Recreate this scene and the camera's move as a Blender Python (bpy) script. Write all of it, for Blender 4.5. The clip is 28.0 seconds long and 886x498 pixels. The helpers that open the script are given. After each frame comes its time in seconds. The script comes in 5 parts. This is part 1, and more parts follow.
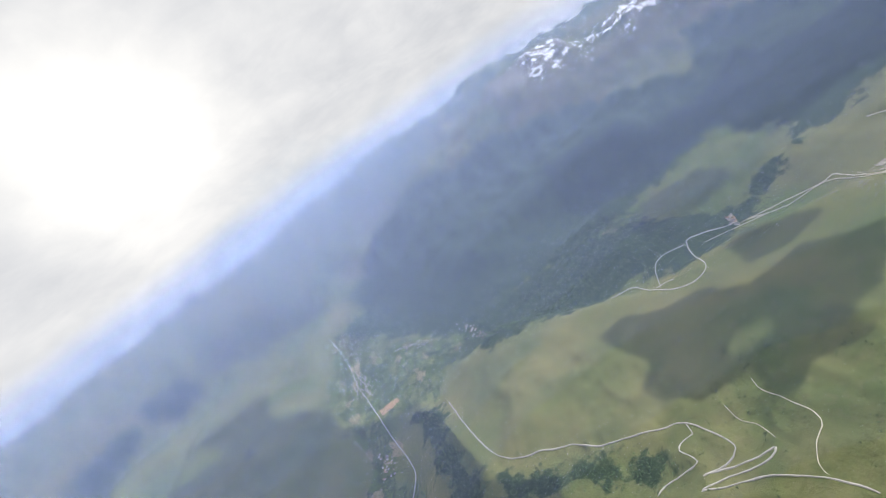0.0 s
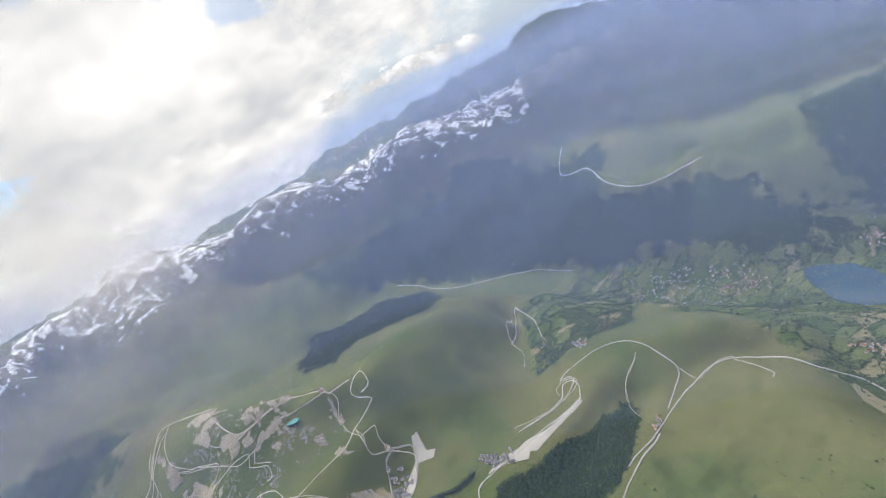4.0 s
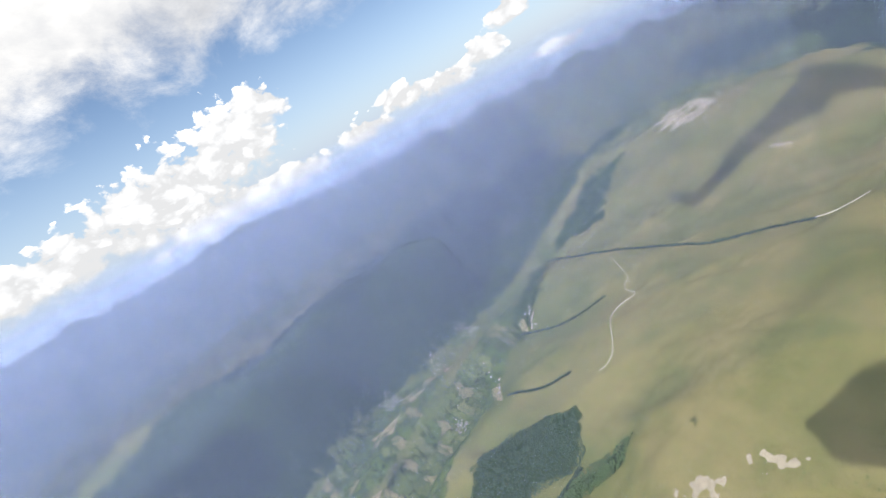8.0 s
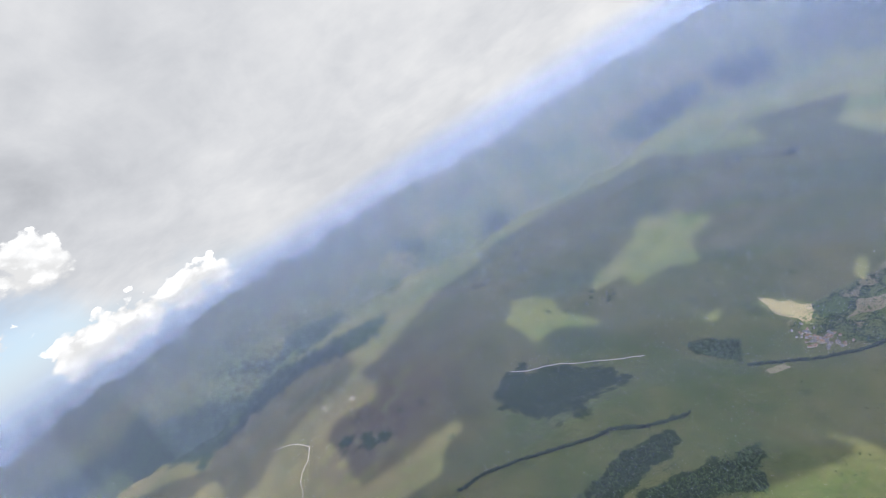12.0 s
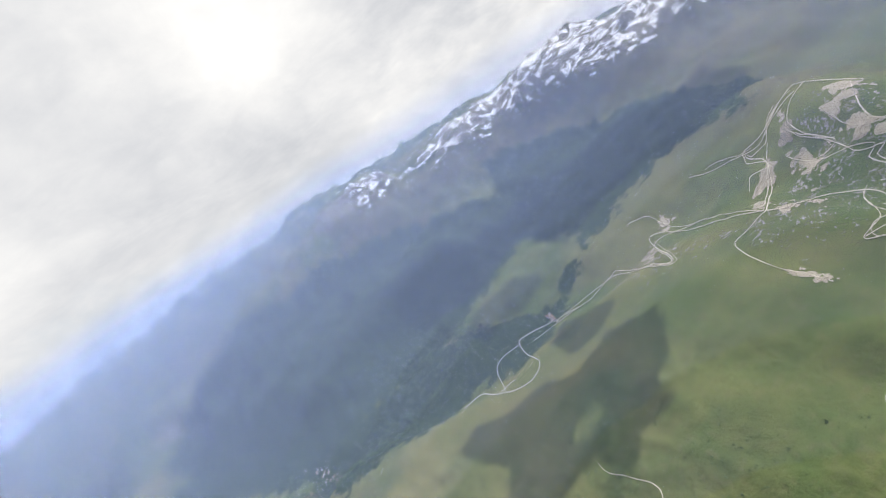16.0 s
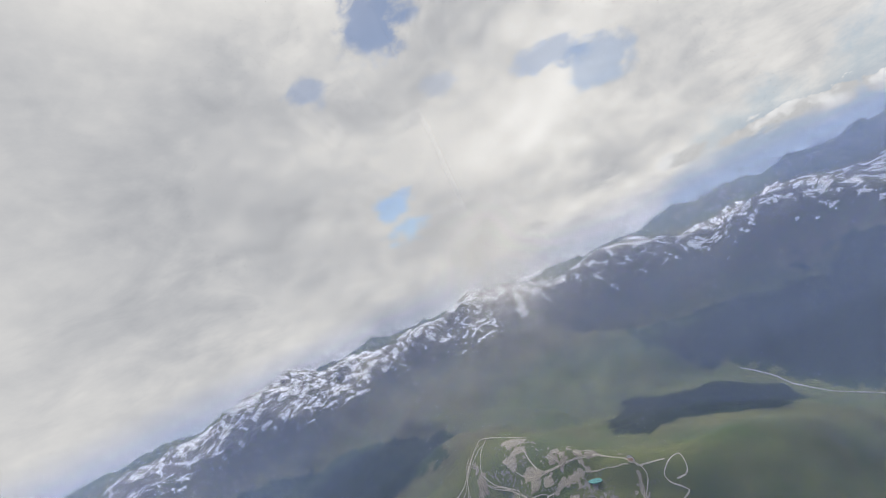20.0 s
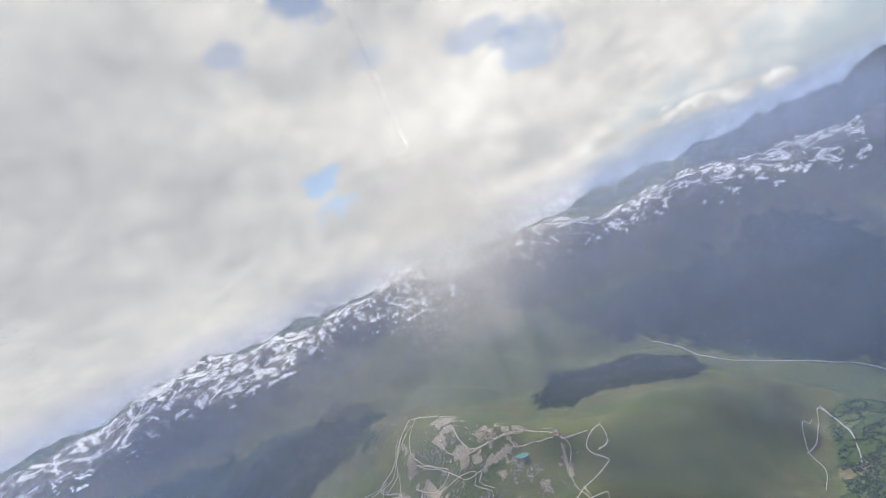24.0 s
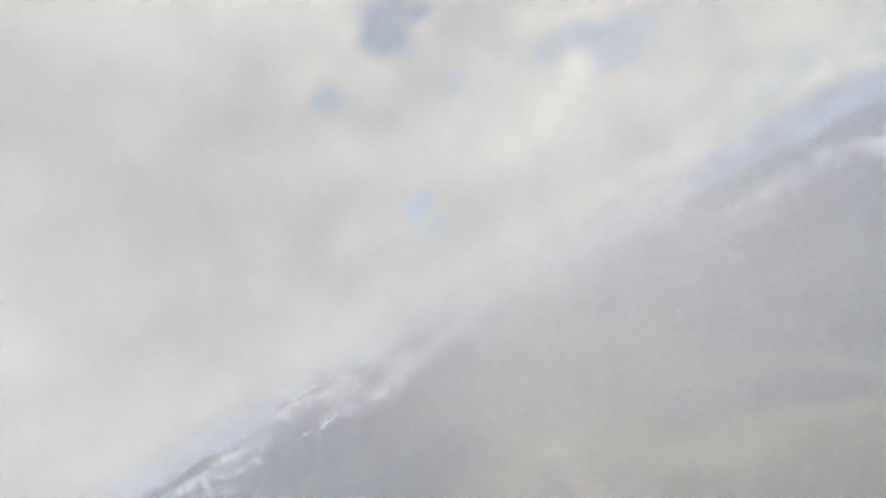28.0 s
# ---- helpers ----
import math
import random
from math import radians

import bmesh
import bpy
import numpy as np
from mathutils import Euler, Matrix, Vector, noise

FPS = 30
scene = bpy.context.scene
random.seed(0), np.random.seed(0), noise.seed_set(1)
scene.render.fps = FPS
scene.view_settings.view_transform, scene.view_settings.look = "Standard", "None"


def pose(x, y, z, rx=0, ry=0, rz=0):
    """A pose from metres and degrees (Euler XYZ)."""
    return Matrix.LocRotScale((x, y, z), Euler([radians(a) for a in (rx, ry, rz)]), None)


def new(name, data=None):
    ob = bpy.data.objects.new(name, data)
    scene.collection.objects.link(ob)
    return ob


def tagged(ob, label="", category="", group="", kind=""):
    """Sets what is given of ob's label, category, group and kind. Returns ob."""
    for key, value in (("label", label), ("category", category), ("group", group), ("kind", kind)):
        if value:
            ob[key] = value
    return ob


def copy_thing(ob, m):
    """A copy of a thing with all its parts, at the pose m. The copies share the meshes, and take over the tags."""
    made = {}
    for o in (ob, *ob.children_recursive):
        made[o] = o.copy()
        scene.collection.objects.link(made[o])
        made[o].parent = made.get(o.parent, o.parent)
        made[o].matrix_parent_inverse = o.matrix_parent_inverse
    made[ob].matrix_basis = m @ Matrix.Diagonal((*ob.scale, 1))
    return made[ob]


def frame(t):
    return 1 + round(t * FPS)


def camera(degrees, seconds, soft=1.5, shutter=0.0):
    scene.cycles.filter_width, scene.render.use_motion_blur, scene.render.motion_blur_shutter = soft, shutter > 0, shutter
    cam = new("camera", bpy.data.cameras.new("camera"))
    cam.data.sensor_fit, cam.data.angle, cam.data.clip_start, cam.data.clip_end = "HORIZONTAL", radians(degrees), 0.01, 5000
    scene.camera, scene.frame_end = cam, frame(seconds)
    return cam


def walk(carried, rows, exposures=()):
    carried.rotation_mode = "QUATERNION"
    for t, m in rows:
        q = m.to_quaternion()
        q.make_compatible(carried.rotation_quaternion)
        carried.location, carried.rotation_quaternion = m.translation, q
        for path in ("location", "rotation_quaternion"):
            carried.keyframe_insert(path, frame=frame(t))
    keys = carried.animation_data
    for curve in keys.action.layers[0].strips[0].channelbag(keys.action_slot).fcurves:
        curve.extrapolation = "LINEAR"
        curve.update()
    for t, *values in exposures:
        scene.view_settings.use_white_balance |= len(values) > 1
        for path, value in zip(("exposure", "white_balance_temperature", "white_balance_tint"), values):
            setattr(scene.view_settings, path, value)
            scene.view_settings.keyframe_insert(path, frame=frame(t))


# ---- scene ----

# The place is a mountain country drawn at two fifths of its true size, so that its
# far ranges stay inside the camera's reach. z = 0 is the lake's level.
cam = camera(86.6, 28.0, soft=0.75)
EYE_Z = 1060.0
# seconds, x, y, z, and the Euler angles of the camera in a right-hand turn, then straight on
FLIGHT = [
(0.0, -22.17, 3.02, 1060.0, 67.88, 34.0, -13.48),
(1.0, -19.76, 12.61, 1060.0, 66.01, 32.8, -43.68),
(1.5, -16.76, 16.59, 1060.0, 65.07, 30.41, -59.77),
(2.0, -12.83, 19.66, 1060.0, 66.61, 29.4, -71.85),
(2.5, -8.38, 21.94, 1060.0, 66.24, 29.27, -80.1),
(3.0, -3.63, 23.48, 1060.0, 66.26, 28.62, -90.45),
(3.5, 1.32, 24.04, 1060.0, 66.21, 27.25, -102.79),
(4.0, 6.27, 23.43, 1060.0, 66.62, 25.92, -116.25),
(4.5, 10.92, 21.62, 1060.0, 65.83, 25.04, -130.59),
(6.5, 23.54, 6.69, 1060.0, 66.28, 27.99, -173.82),
(7.0, 24.53, 1.81, 1060.0, 67.98, 27.85, 171.66),
(7.5, 24.2, -3.17, 1060.0, 69.59, 26.87, 157.55),
(8.0, 22.68, -7.92, 1060.0, 70.57, 26.81, 146.15),
(8.5, 20.29, -12.3, 1060.0, 72.62, 27.73, 136.84),
(9.0, 17.14, -16.18, 1060.0, 73.17, 28.2, 126.39),
(9.5, 13.3, -19.37, 1060.0, 73.07, 27.91, 114.18),
(10.0, 8.85, -21.63, 1060.0, 73.41, 28.13, 100.84),
(10.5, 4.0, -22.8, 1060.0, 73.28, 28.4, 87.37),
(11.0, -0.99, -22.96, 1060.0, 73.99, 29.85, 77.81),
(11.5, -5.95, -22.38, 1060.0, 73.97, 31.03, 70.28),
(12.0, -10.8, -21.16, 1060.0, 74.28, 31.57, 62.28),
(12.5, -15.35, -19.12, 1060.0, 73.99, 31.37, 50.05),
(13.0, -19.33, -16.11, 1060.0, 73.62, 31.12, 35.74),
(13.5, -22.42, -12.2, 1060.0, 73.03, 31.12, 20.22),
(15.5, -25.77, 7.08, 1060.0, 70.46, 33.2, -23.07),
(16.0, -24.27, 11.84, 1060.0, 69.2, 32.86, -37.73),
(16.5, -21.77, 16.16, 1060.0, 67.74, 30.45, -48.71),
(17.0, -18.61, 20.03, 1060.0, 68.69, 28.22, -54.52),
(17.5, -15.01, 23.49, 1060.0, 73.03, 27.29, -58.72),
(18.0, -11.03, 26.51, 1060.0, 78.82, 26.53, -62.48),
(18.5, -6.72, 29.05, 1060.0, 85.14, 25.89, -66.15),
(19.0, -2.18, 31.14, 1060.0, 90.15, 25.54, -69.14),
(19.5, 2.51, 32.86, 1060.0, 92.74, 25.19, -71.69),
(20.0, 7.27, 34.39, 1060.0, 92.37, 24.57, -72.54),
(20.5, 12.04, 35.9, 1060.0, 91.67, 24.43, -72.68),
(21.0, 16.8, 37.43, 1060.0, 90.62, 24.11, -72.75),
(21.5, 21.55, 39.0, 1060.0, 89.19, 24.41, -73.05),
(23.5, 40.79, 44.42, 1060.0, 84.88, 24.11, -80.44),
(24.0, 45.68, 45.47, 1060.0, 85.95, 24.0, -81.86),
(24.5, 50.6, 46.35, 1060.0, 86.72, 24.2, -83.64),
(25.0, 55.54, 47.09, 1060.0, 87.66, 24.4, -84.27),
(25.5, 60.51, 47.71, 1060.0, 88.23, 24.7, -85.75),
(26.0, 65.47, 48.28, 1060.0, 88.85, 24.7, -85.3),
(26.5, 70.44, 48.89, 1060.0, 88.86, 25.4, -84.68),
(27.0, 75.39, 49.58, 1060.0, 88.95, 25.8, -83.2),
(27.5, 80.32, 50.41, 1060.0, 88.97, 26.8, -81.21),
(28.0, 85.14, 51.71, 1060.0, 93.95, 28.18, -68.3),
]
walk(cam, [(t, pose(x, y, z, rx, ry, rz)) for t, x, y, z, rx, ry, rz in FLIGHT],
     [(0.0, 0.0), (4.5, -0.08), (7.5, 0.12), (10.0, 0.02), (11.0, 0.08), (13.5, 0.04), (17.0, -0.03), (18.3, -0.10), (20.0, -0.50), (21.5, -0.48), (24.0, -0.32), (26.0, -0.42), (28.0, -0.32)])


# ---- sky, sun ----
SUN_AZ, SUN_EL = radians(69.2), radians(49.6)
SUN_DIR = Vector((math.sin(SUN_AZ) * math.cos(SUN_EL), math.cos(SUN_AZ) * math.cos(SUN_EL), math.sin(SUN_EL)))
sun_data = bpy.data.lights.new("sun", "SUN")
sun_data.energy, sun_data.angle, sun_data.color = 4.4, radians(0.1), (1.0, 0.955, 0.88)
sun = new("sun", sun_data)
sun.matrix_world = Matrix.Translation((0, 0, 3000)) @ SUN_DIR.to_track_quat("Z", "Y").to_matrix().to_4x4()


class Nodes:
    """Short hand for building node trees."""

    def __init__(self, tree):
        self.t = tree
        tree.nodes.clear()

    def add(self, kind, **inputs):
        n = self.t.nodes.new(kind)
        for k, v in inputs.items():
            self.put(n, k, v)
        return n

    def put(self, n, key, v):
        key = int(key[1:]) if key[0] == "i" and key[1:].isdigit() else key.replace("_", " ")
        s = n.inputs[key]
        if isinstance(v, bpy.types.NodeSocket):
            self.t.links.new(v, s)
        else:
            s.default_value = v

    def math(self, op, a, b=0.0, clamp=False):
        n = self.t.nodes.new("ShaderNodeMath")
        n.operation, n.use_clamp = op, clamp
        self.put(n, "i0", a), self.put(n, "i1", b)
        return n.outputs[0]

    def vec(self, op, a, b=(0, 0, 0)):
        n = self.t.nodes.new("ShaderNodeVectorMath")
        n.operation = op
        self.put(n, "i0", a), self.put(n, "i1", b)
        return n.outputs[1] if op in ("DOT_PRODUCT", "LENGTH", "DISTANCE") else n.outputs[0]

    def noise(self, vector, scale, detail=4.0, rough=0.55, distort=0.0):
        n = self.add("ShaderNodeTexNoise", Vector=vector, Scale=scale, Detail=detail, Roughness=rough, Distortion=distort)
        return n.outputs["Fac"]

    def ramp(self, fac, lo, hi, a=0.0, b=1.0):
        n = self.t.nodes.new("ShaderNodeMapRange")
        n.interpolation_type = "SMOOTHSTEP"
        self.put(n, "Value", fac)
        for k, v in (("From Min", lo), ("From Max", hi), ("To Min", a), ("To Max", b)):
            self.put(n, k, v)
        return n.outputs[0]

    def mix(self, fac, a, b):
        n = self.t.nodes.new("ShaderNodeMix")
        n.data_type = "RGBA"
        self.put(n, "i0", fac)
        for i, v in ((6, a), (7, b)):
            if isinstance(v, bpy.types.NodeSocket):
                self.t.links.new(v, n.inputs[i])
            else:
                n.inputs[i].default_value = (*v, 1) if len(v) == 3 else v
        return n.outputs[2]


world = bpy.data.worlds.new("sky")
scene.world = world
world.use_nodes = True
N = Nodes(world.node_tree)
sky = N.add("ShaderNodeTexSky")
sky.sky_type, sky.sun_disc, sky.sun_elevation, sky.sun_rotation = "NISHITA", False, SUN_EL, SUN_AZ
sky.altitude, sky.air_density, sky.dust_density = 2500, 1.0, 1.5
way = N.vec("NORMALIZE", N.add("ShaderNodeTexCoord").outputs["Generated"])
xyz = N.add("ShaderNodeSeparateXYZ", Vector=way)
up = xyz.outputs[2]
around = N.math("ADD", N.math("DIVIDE", N.math("ARCTAN2", xyz.outputs[0], xyz.outputs[1]), 2 * math.pi), 0.5)


def round_the_sky(stops, low, high):
    """A value that changes round the horizon, from (azimuth, value) stops."""
    n = N.add("ShaderNodeValToRGB", Fac=around)
    n.color_ramp.interpolation = "EASE"
    els = n.color_ramp.elements
    while len(els) < len(stops):
        els.new(0.5)
    for e, (az, v) in zip(els, stops):
        k = (v - low) / (high - low)
        e.position, e.color = (az + 180) / 360, (k, k, k, 1)
    return N.math("ADD", N.math("MULTIPLY", n.outputs[0], high - low), low)


# the cloud deck's lower edge, in degrees over the horizon: open to the south-west
edge = round_the_sky([(-180, 15), (-160, 14.5), (-140, 12.5), (-128, 8), (-112, 5), (-98, 0), (-75, -5), (-30, -4.5), (-12, -2), (6, -3.5), (32, -5), (50, -7), (66, -11), (85, -11), (95, -7), (104, 1), (112, 2), (122, 4), (134, 9), (144, 12), (162, 11), (180, 15)], -20, 30)
# how bright the deck is
bright = round_the_sky([(-180, 0.86), (-155, 0.84), (-130, 0.58), (-100, 0.56), (-80, 0.58), (-55, 0.62), (-30, 0.72), (-10, 0.70), (15, 0.66), (35, 0.73), (55, 0.73), (75, 0.76), (100, 0.78), (125, 0.80), (160, 0.92), (180, 0.86)], 0, 1)
el = N.math("MULTIPLY", N.math("ARCSINE", up), 180 / math.pi)
# the deck hangs over the eye: directions are carried up to it
lift = N.math("MAXIMUM", N.math("ADD", up, 0.38), 0.14)
plane = N.add("ShaderNodeCombineXYZ", X=N.math("DIVIDE", xyz.outputs[0], lift), Y=N.math("DIVIDE", xyz.outputs[1], lift), Z=0.0).outputs[0]
stretch = N.vec("MULTIPLY", way, (1.0, 1.0, 1.35))
big = N.noise(stretch, 2.6, 7.0, 0.58, 0.35)
fine = N.noise(stretch, 9.0, 7.0, 0.62, 0.3)
puff = N.noise(stretch, 22.0, 5.0, 0.6, 0.2)
# seen from below, the deck's rolls crowd together towards the horizon
rolls = N.noise(plane, 1.0, 9.0, 0.60, 0.5)
curls = N.noise(N.vec("ADD", plane, (3.1, 7.7, 0)), 3.6, 7.0, 0.62, 0.4)
ragged = N.math("ADD", N.math("MULTIPLY", N.math("SUBTRACT", big, 0.5), 18.0), N.math("MULTIPLY", N.math("SUBTRACT", fine, 0.5), 14.0))
heaped = round_the_sky([(-180, 1.0), (-120, 0.5), (-90, 0.25), (-20, 0.25), (20, 0.35), (50, 0.55), (80, 1.0), (125, 1.0), (180, 1.0)], 0, 1)
# the northern deck hangs in an even sheet; the southern one is torn
ragged = N.math("MULTIPLY", ragged, N.math("ADD", N.math("MULTIPLY", heaped, 0.75), 0.25))
cover = N.ramp(N.math("ADD", N.math("SUBTRACT", el, edge), ragged), -3.5, 4.5)


def gap(az, elev, size, amount=1.0, soft=1.0):
    """A ragged opening in the deck, towards that azimuth and elevation; size in degrees."""
    a, e = radians(az), radians(elev)
    d = N.vec("DISTANCE", stretch, (math.sin(a) * math.cos(e), math.cos(a) * math.cos(e), 1.35 * math.sin(e)))
    d = N.math("ADD", d, N.math("MULTIPLY", N.math("ADD", N.math("SUBTRACT", fine, 0.5), N.math("SUBTRACT", curls, 0.5)), radians(size) * 3.4))
    return N.ramp(d, radians(size) * 0.45, radians(size) * (0.9 + soft * 0.3), amount, 0.0)


for g in (gap(69.5, 8.2, 3.3, 0.9, 0.4), gap(77, 29, 5, 0.8), gap(98, 13.5, 3.5, 0.5), gap(66, 25, 2.2, 0.5), gap(82, 20, 2.5, 0.3), gap(95, 17, 3.0, 0.5)):
    cover = N.math("MULTIPLY", cover, N.math("SUBTRACT", 1.0, g))
relief = N.math("ADD", N.math("MULTIPLY", N.math("SUBTRACT", big, 0.5), 0.75), N.math("MULTIPLY", N.math("SUBTRACT", fine, 0.5), 0.55))
relief = N.math("ADD", relief, N.math("MULTIPLY", N.math("SUBTRACT", puff, 0.5), 0.22))
cells = N.add("ShaderNodeTexVoronoi", Vector=N.vec("ADD", stretch, N.vec("SCALE", N.add("ShaderNodeTexNoise", Vector=stretch, Scale=6.0, Detail=5.0).outputs["Color"])), Scale=7.0)
cells.feature = "SMOOTH_F1"
cells.inputs["Vector"].links[0].from_node.inputs[1].links[0].from_node.inputs["Scale"].default_value = 0.22
billow = N.math("SUBTRACT", 0.42, cells.outputs["Distance"])
relief = N.math("ADD", N.math("MULTIPLY", relief, N.math("ADD", N.math("MULTIPLY", heaped, 0.75), 0.18)), N.math("MULTIPLY", N.math("MULTIPLY", billow, heaped), 0.75))
tufts = N.add("ShaderNodeTexVoronoi", Vector=cells.inputs["Vector"].links[0].from_socket, Scale=19.0)
tufts.feature = "SMOOTH_F1"
relief = N.math("ADD", relief, N.math("MULTIPLY", N.math("MULTIPLY", N.math("SUBTRACT", 0.40, tufts.outputs["Distance"]), heaped), 0.42))
relief = N.math("ADD", N.math("MULTIPLY", relief, 0.50), N.math("MULTIPLY", N.math("ADD", N.math("MULTIPLY", N.math("SUBTRACT", rolls, 0.5), 1.35), N.math("MULTIPLY", N.math("SUBTRACT", curls, 0.5), 0.75)), N.math("ADD", N.math("MULTIPLY", heaped, 0.8), 0.08)))
lum = N.math("ADD", bright, N.math("MULTIPLY", relief, 0.80))
lum = N.math("MINIMUM", N.math("MAXIMUM", lum, 0.36), 1.02)
# the deck glows where the sun stands behind its thin places
for az, elev, size, amount in ((-20, 12, 15, 0.34), (20, 17, 16, 0.26), (-57, 23, 14, 0.25), (150, 14, 20, 0.3), (68, 50, 30, 0.35), (54, 19, 24, -0.10), (88, 11, 18, 0.05), (64, -1, 8, -0.10)):
    a, e = radians(az), radians(elev)
    d = N.vec("DISTANCE", way, (math.sin(a) * math.cos(e), math.cos(a) * math.cos(e), math.sin(e)))
    lum = N.math("ADD", lum, N.ramp(d, radians(size) * 0.1, radians(size), amount, 0.0))
tone = N.mix(N.ramp(lum, 0.4, 0.95), (0.94, 0.97, 1.04), (1.0, 0.985, 0.96))
white = N.vec("SCALE", tone)
N.put(white.node, "Scale", lum)
sky_col = N.vec("SCALE", sky.outputs[0])
sky_col.node.inputs["Scale"].default_value = 0.112
haze_col = N.mix(N.ramp(el, -5.0, 14.0), (0.43, 0.52, 0.66), sky_col)
final = N.mix(cover, haze_col, white)
# heaped clouds stand along the horizon, flat below and billowing above
az_deg = N.math("MULTIPLY", N.math("SUBTRACT", around, 0.5), 360.0)
wob = N.add("ShaderNodeTexNoise", Vector=stretch, Scale=14.0, Detail=6.0, Roughness=0.6)
wobble = N.add("ShaderNodeSeparateColor", Color=wob.outputs["Color"])
bent_way = N.vec("SCALE", wob.outputs["Color"])
bent_way.node.inputs["Scale"].default_value = 0.05
bent_way = N.vec("ADD", stretch, bent_way)
buds = N.add("ShaderNodeTexVoronoi", Vector=bent_way, Scale=30.0)
small_buds = N.add("ShaderNodeTexVoronoi", Vector=bent_way, Scale=75.0)
buds.feature = small_buds.feature = "SMOOTH_F1"
bud = N.math("ADD", N.math("SUBTRACT", 0.40, buds.outputs["Distance"]), N.math("MULTIPLY", N.math("SUBTRACT", 0.40, small_buds.outputs["Distance"]), 0.45))
heap, crown = -9.0, 0.0
for az, elev, wide, tall in ((103, 0.5, 5, 2.2), (107.5, 0.3, 5, 2.0), (112, -0.1, 5, 2.2), (116, -0.3, 4, 2.4), (119, -0.8, 4, 1.9), (143, 3.4, 5, 2.6), (149, 2.6, 8, 3.6), (157, 2.6, 9, 5.0), (165, 2.2, 10, 5.0), (172, 2.6, 10, 6.0), (179, 3.6, 10, 9.0), (-176, 4.0, 9, 10.0), (-170, 5.5, 8, 9.0), (-166, 7.6, 5, 5.0), (-175, -0.5, 14, 5.0),
                             (-166, -0.8, 8, 3.6), (-156.5, -0.2, 6, 3.0), (-151, 1.4, 5, 3.2), (-145.5, 0.5, 6, 3.0), (-140.5, 1.6, 4, 3.0), (-136.5, 4.2, 4, 3.6), (-133, -1.8, 5, 1.4), (-130, 7.0, 6, 5.0), (-125, 8.6, 6, 4.6), (-116, 4.7, 8, 4.6), (-106, 0.2, 6, 5.6), (-103, 0.0, 6, 5.0), (-96, -0.4, 6, 4.6), (-106, 9.5, 5, 6.0), (-120, 9.8, 5, 3.0), (-115, 11.5, 6, 4.0)):
    off = N.math("SUBTRACT", az_deg, az)
    off = N.math("SUBTRACT", N.math("FLOORED_MODULO", N.math("ADD", off, 180.0), 360.0), 180.0)
    u = N.math("DIVIDE", N.math("ADD", off, N.math("MULTIPLY", N.math("SUBTRACT", wobble.outputs[0], 0.5), wide * 0.5)), wide * 0.78)
    v = N.math("DIVIDE", N.math("ADD", N.math("SUBTRACT", el, elev - tall * 0.35), N.math("MULTIPLY", N.math("SUBTRACT", wobble.outputs[1], 0.5), 1.2)), tall * 0.80)
    v2 = N.math("MAXIMUM", v, N.math("MULTIPLY", v, -2.2))
    body = N.math("SUBTRACT", 1.0, N.math("ADD", N.math("MULTIPLY", u, u), N.math("MULTIPLY", v2, v2)))
    crown = N.mix(N.ramp(N.math("SUBTRACT", body, heap), -0.25, 0.25), crown if crown else (0, 0, 0), N.add("ShaderNodeCombineXYZ", X=v, Y=v, Z=v).outputs[0])
    heap = N.math("MAXIMUM", body, heap)
crown = N.add("ShaderNodeSeparateXYZ", Vector=crown).outputs[0]
heap = N.math("ADD", heap, N.math("ADD", N.math("MULTIPLY", bud, 1.3), N.math("MULTIPLY", N.math("SUBTRACT", fine, 0.5), 1.5)))
# crisp heads, bases that melt into the haze
mask = N.ramp(N.math("SUBTRACT", heap, N.ramp(crown, -0.5, 0.4, 0.30, 0.0)), 0.14, N.ramp(crown, -0.4, 0.5, 0.9, 0.34))
glow = N.math("ADD", 0.70, N.math("ADD", N.math("MULTIPLY", bud, 0.70), N.math("ADD", N.math("MULTIPLY", crown, 0.20), N.math("MULTIPLY", N.math("SUBTRACT", fine, 0.5), 0.5))))
shine = N.vec("SCALE", (0.985, 0.99, 1.0))
N.put(shine.node, "Scale", N.math("MINIMUM", N.math("MAXIMUM", glow, 0.66), 1.02))
final = N.mix(mask, final, shine)
N.add("ShaderNodeOutputWorld", Surface=N.add("ShaderNodeBackground", Color=final, Strength=1.18).outputs[0])


# ---- materials ----
def material(name):
    m = bpy.data.materials.new(name)
    m.use_nodes = True
    return m, Nodes(m.node_tree)


def plain(name, colour, rough=0.85, vary=0.15, size=0.4, metal=0.0):
    """A surface of one colour with blotches, and a change from piece to piece."""
    m, N = material(name)
    at = N.add("ShaderNodeTexCoord").outputs["Object"]
    n = N.math("ADD", N.math("MULTIPLY", N.noise(at, size, 3.0), 1.0), N.math("MULTIPLY", N.math("ADD", N.add("ShaderNodeObjectInfo").outputs["Random"], N.add("ShaderNodeNewGeometry").outputs["Random Per Island"]), 0.5))
    dark = tuple(c * (1 - vary) for c in colour)
    light = tuple(min(1, c * (1 + vary)) for c in colour)
    col = N.mix(N.ramp(n, 0.35, 1.1), dark, light)
    b = N.add("ShaderNodeBsdfPrincipled", Base_Color=col, Roughness=rough, Metallic=metal)
    N.add("ShaderNodeOutputMaterial", Surface=b.outputs[0])
    return m


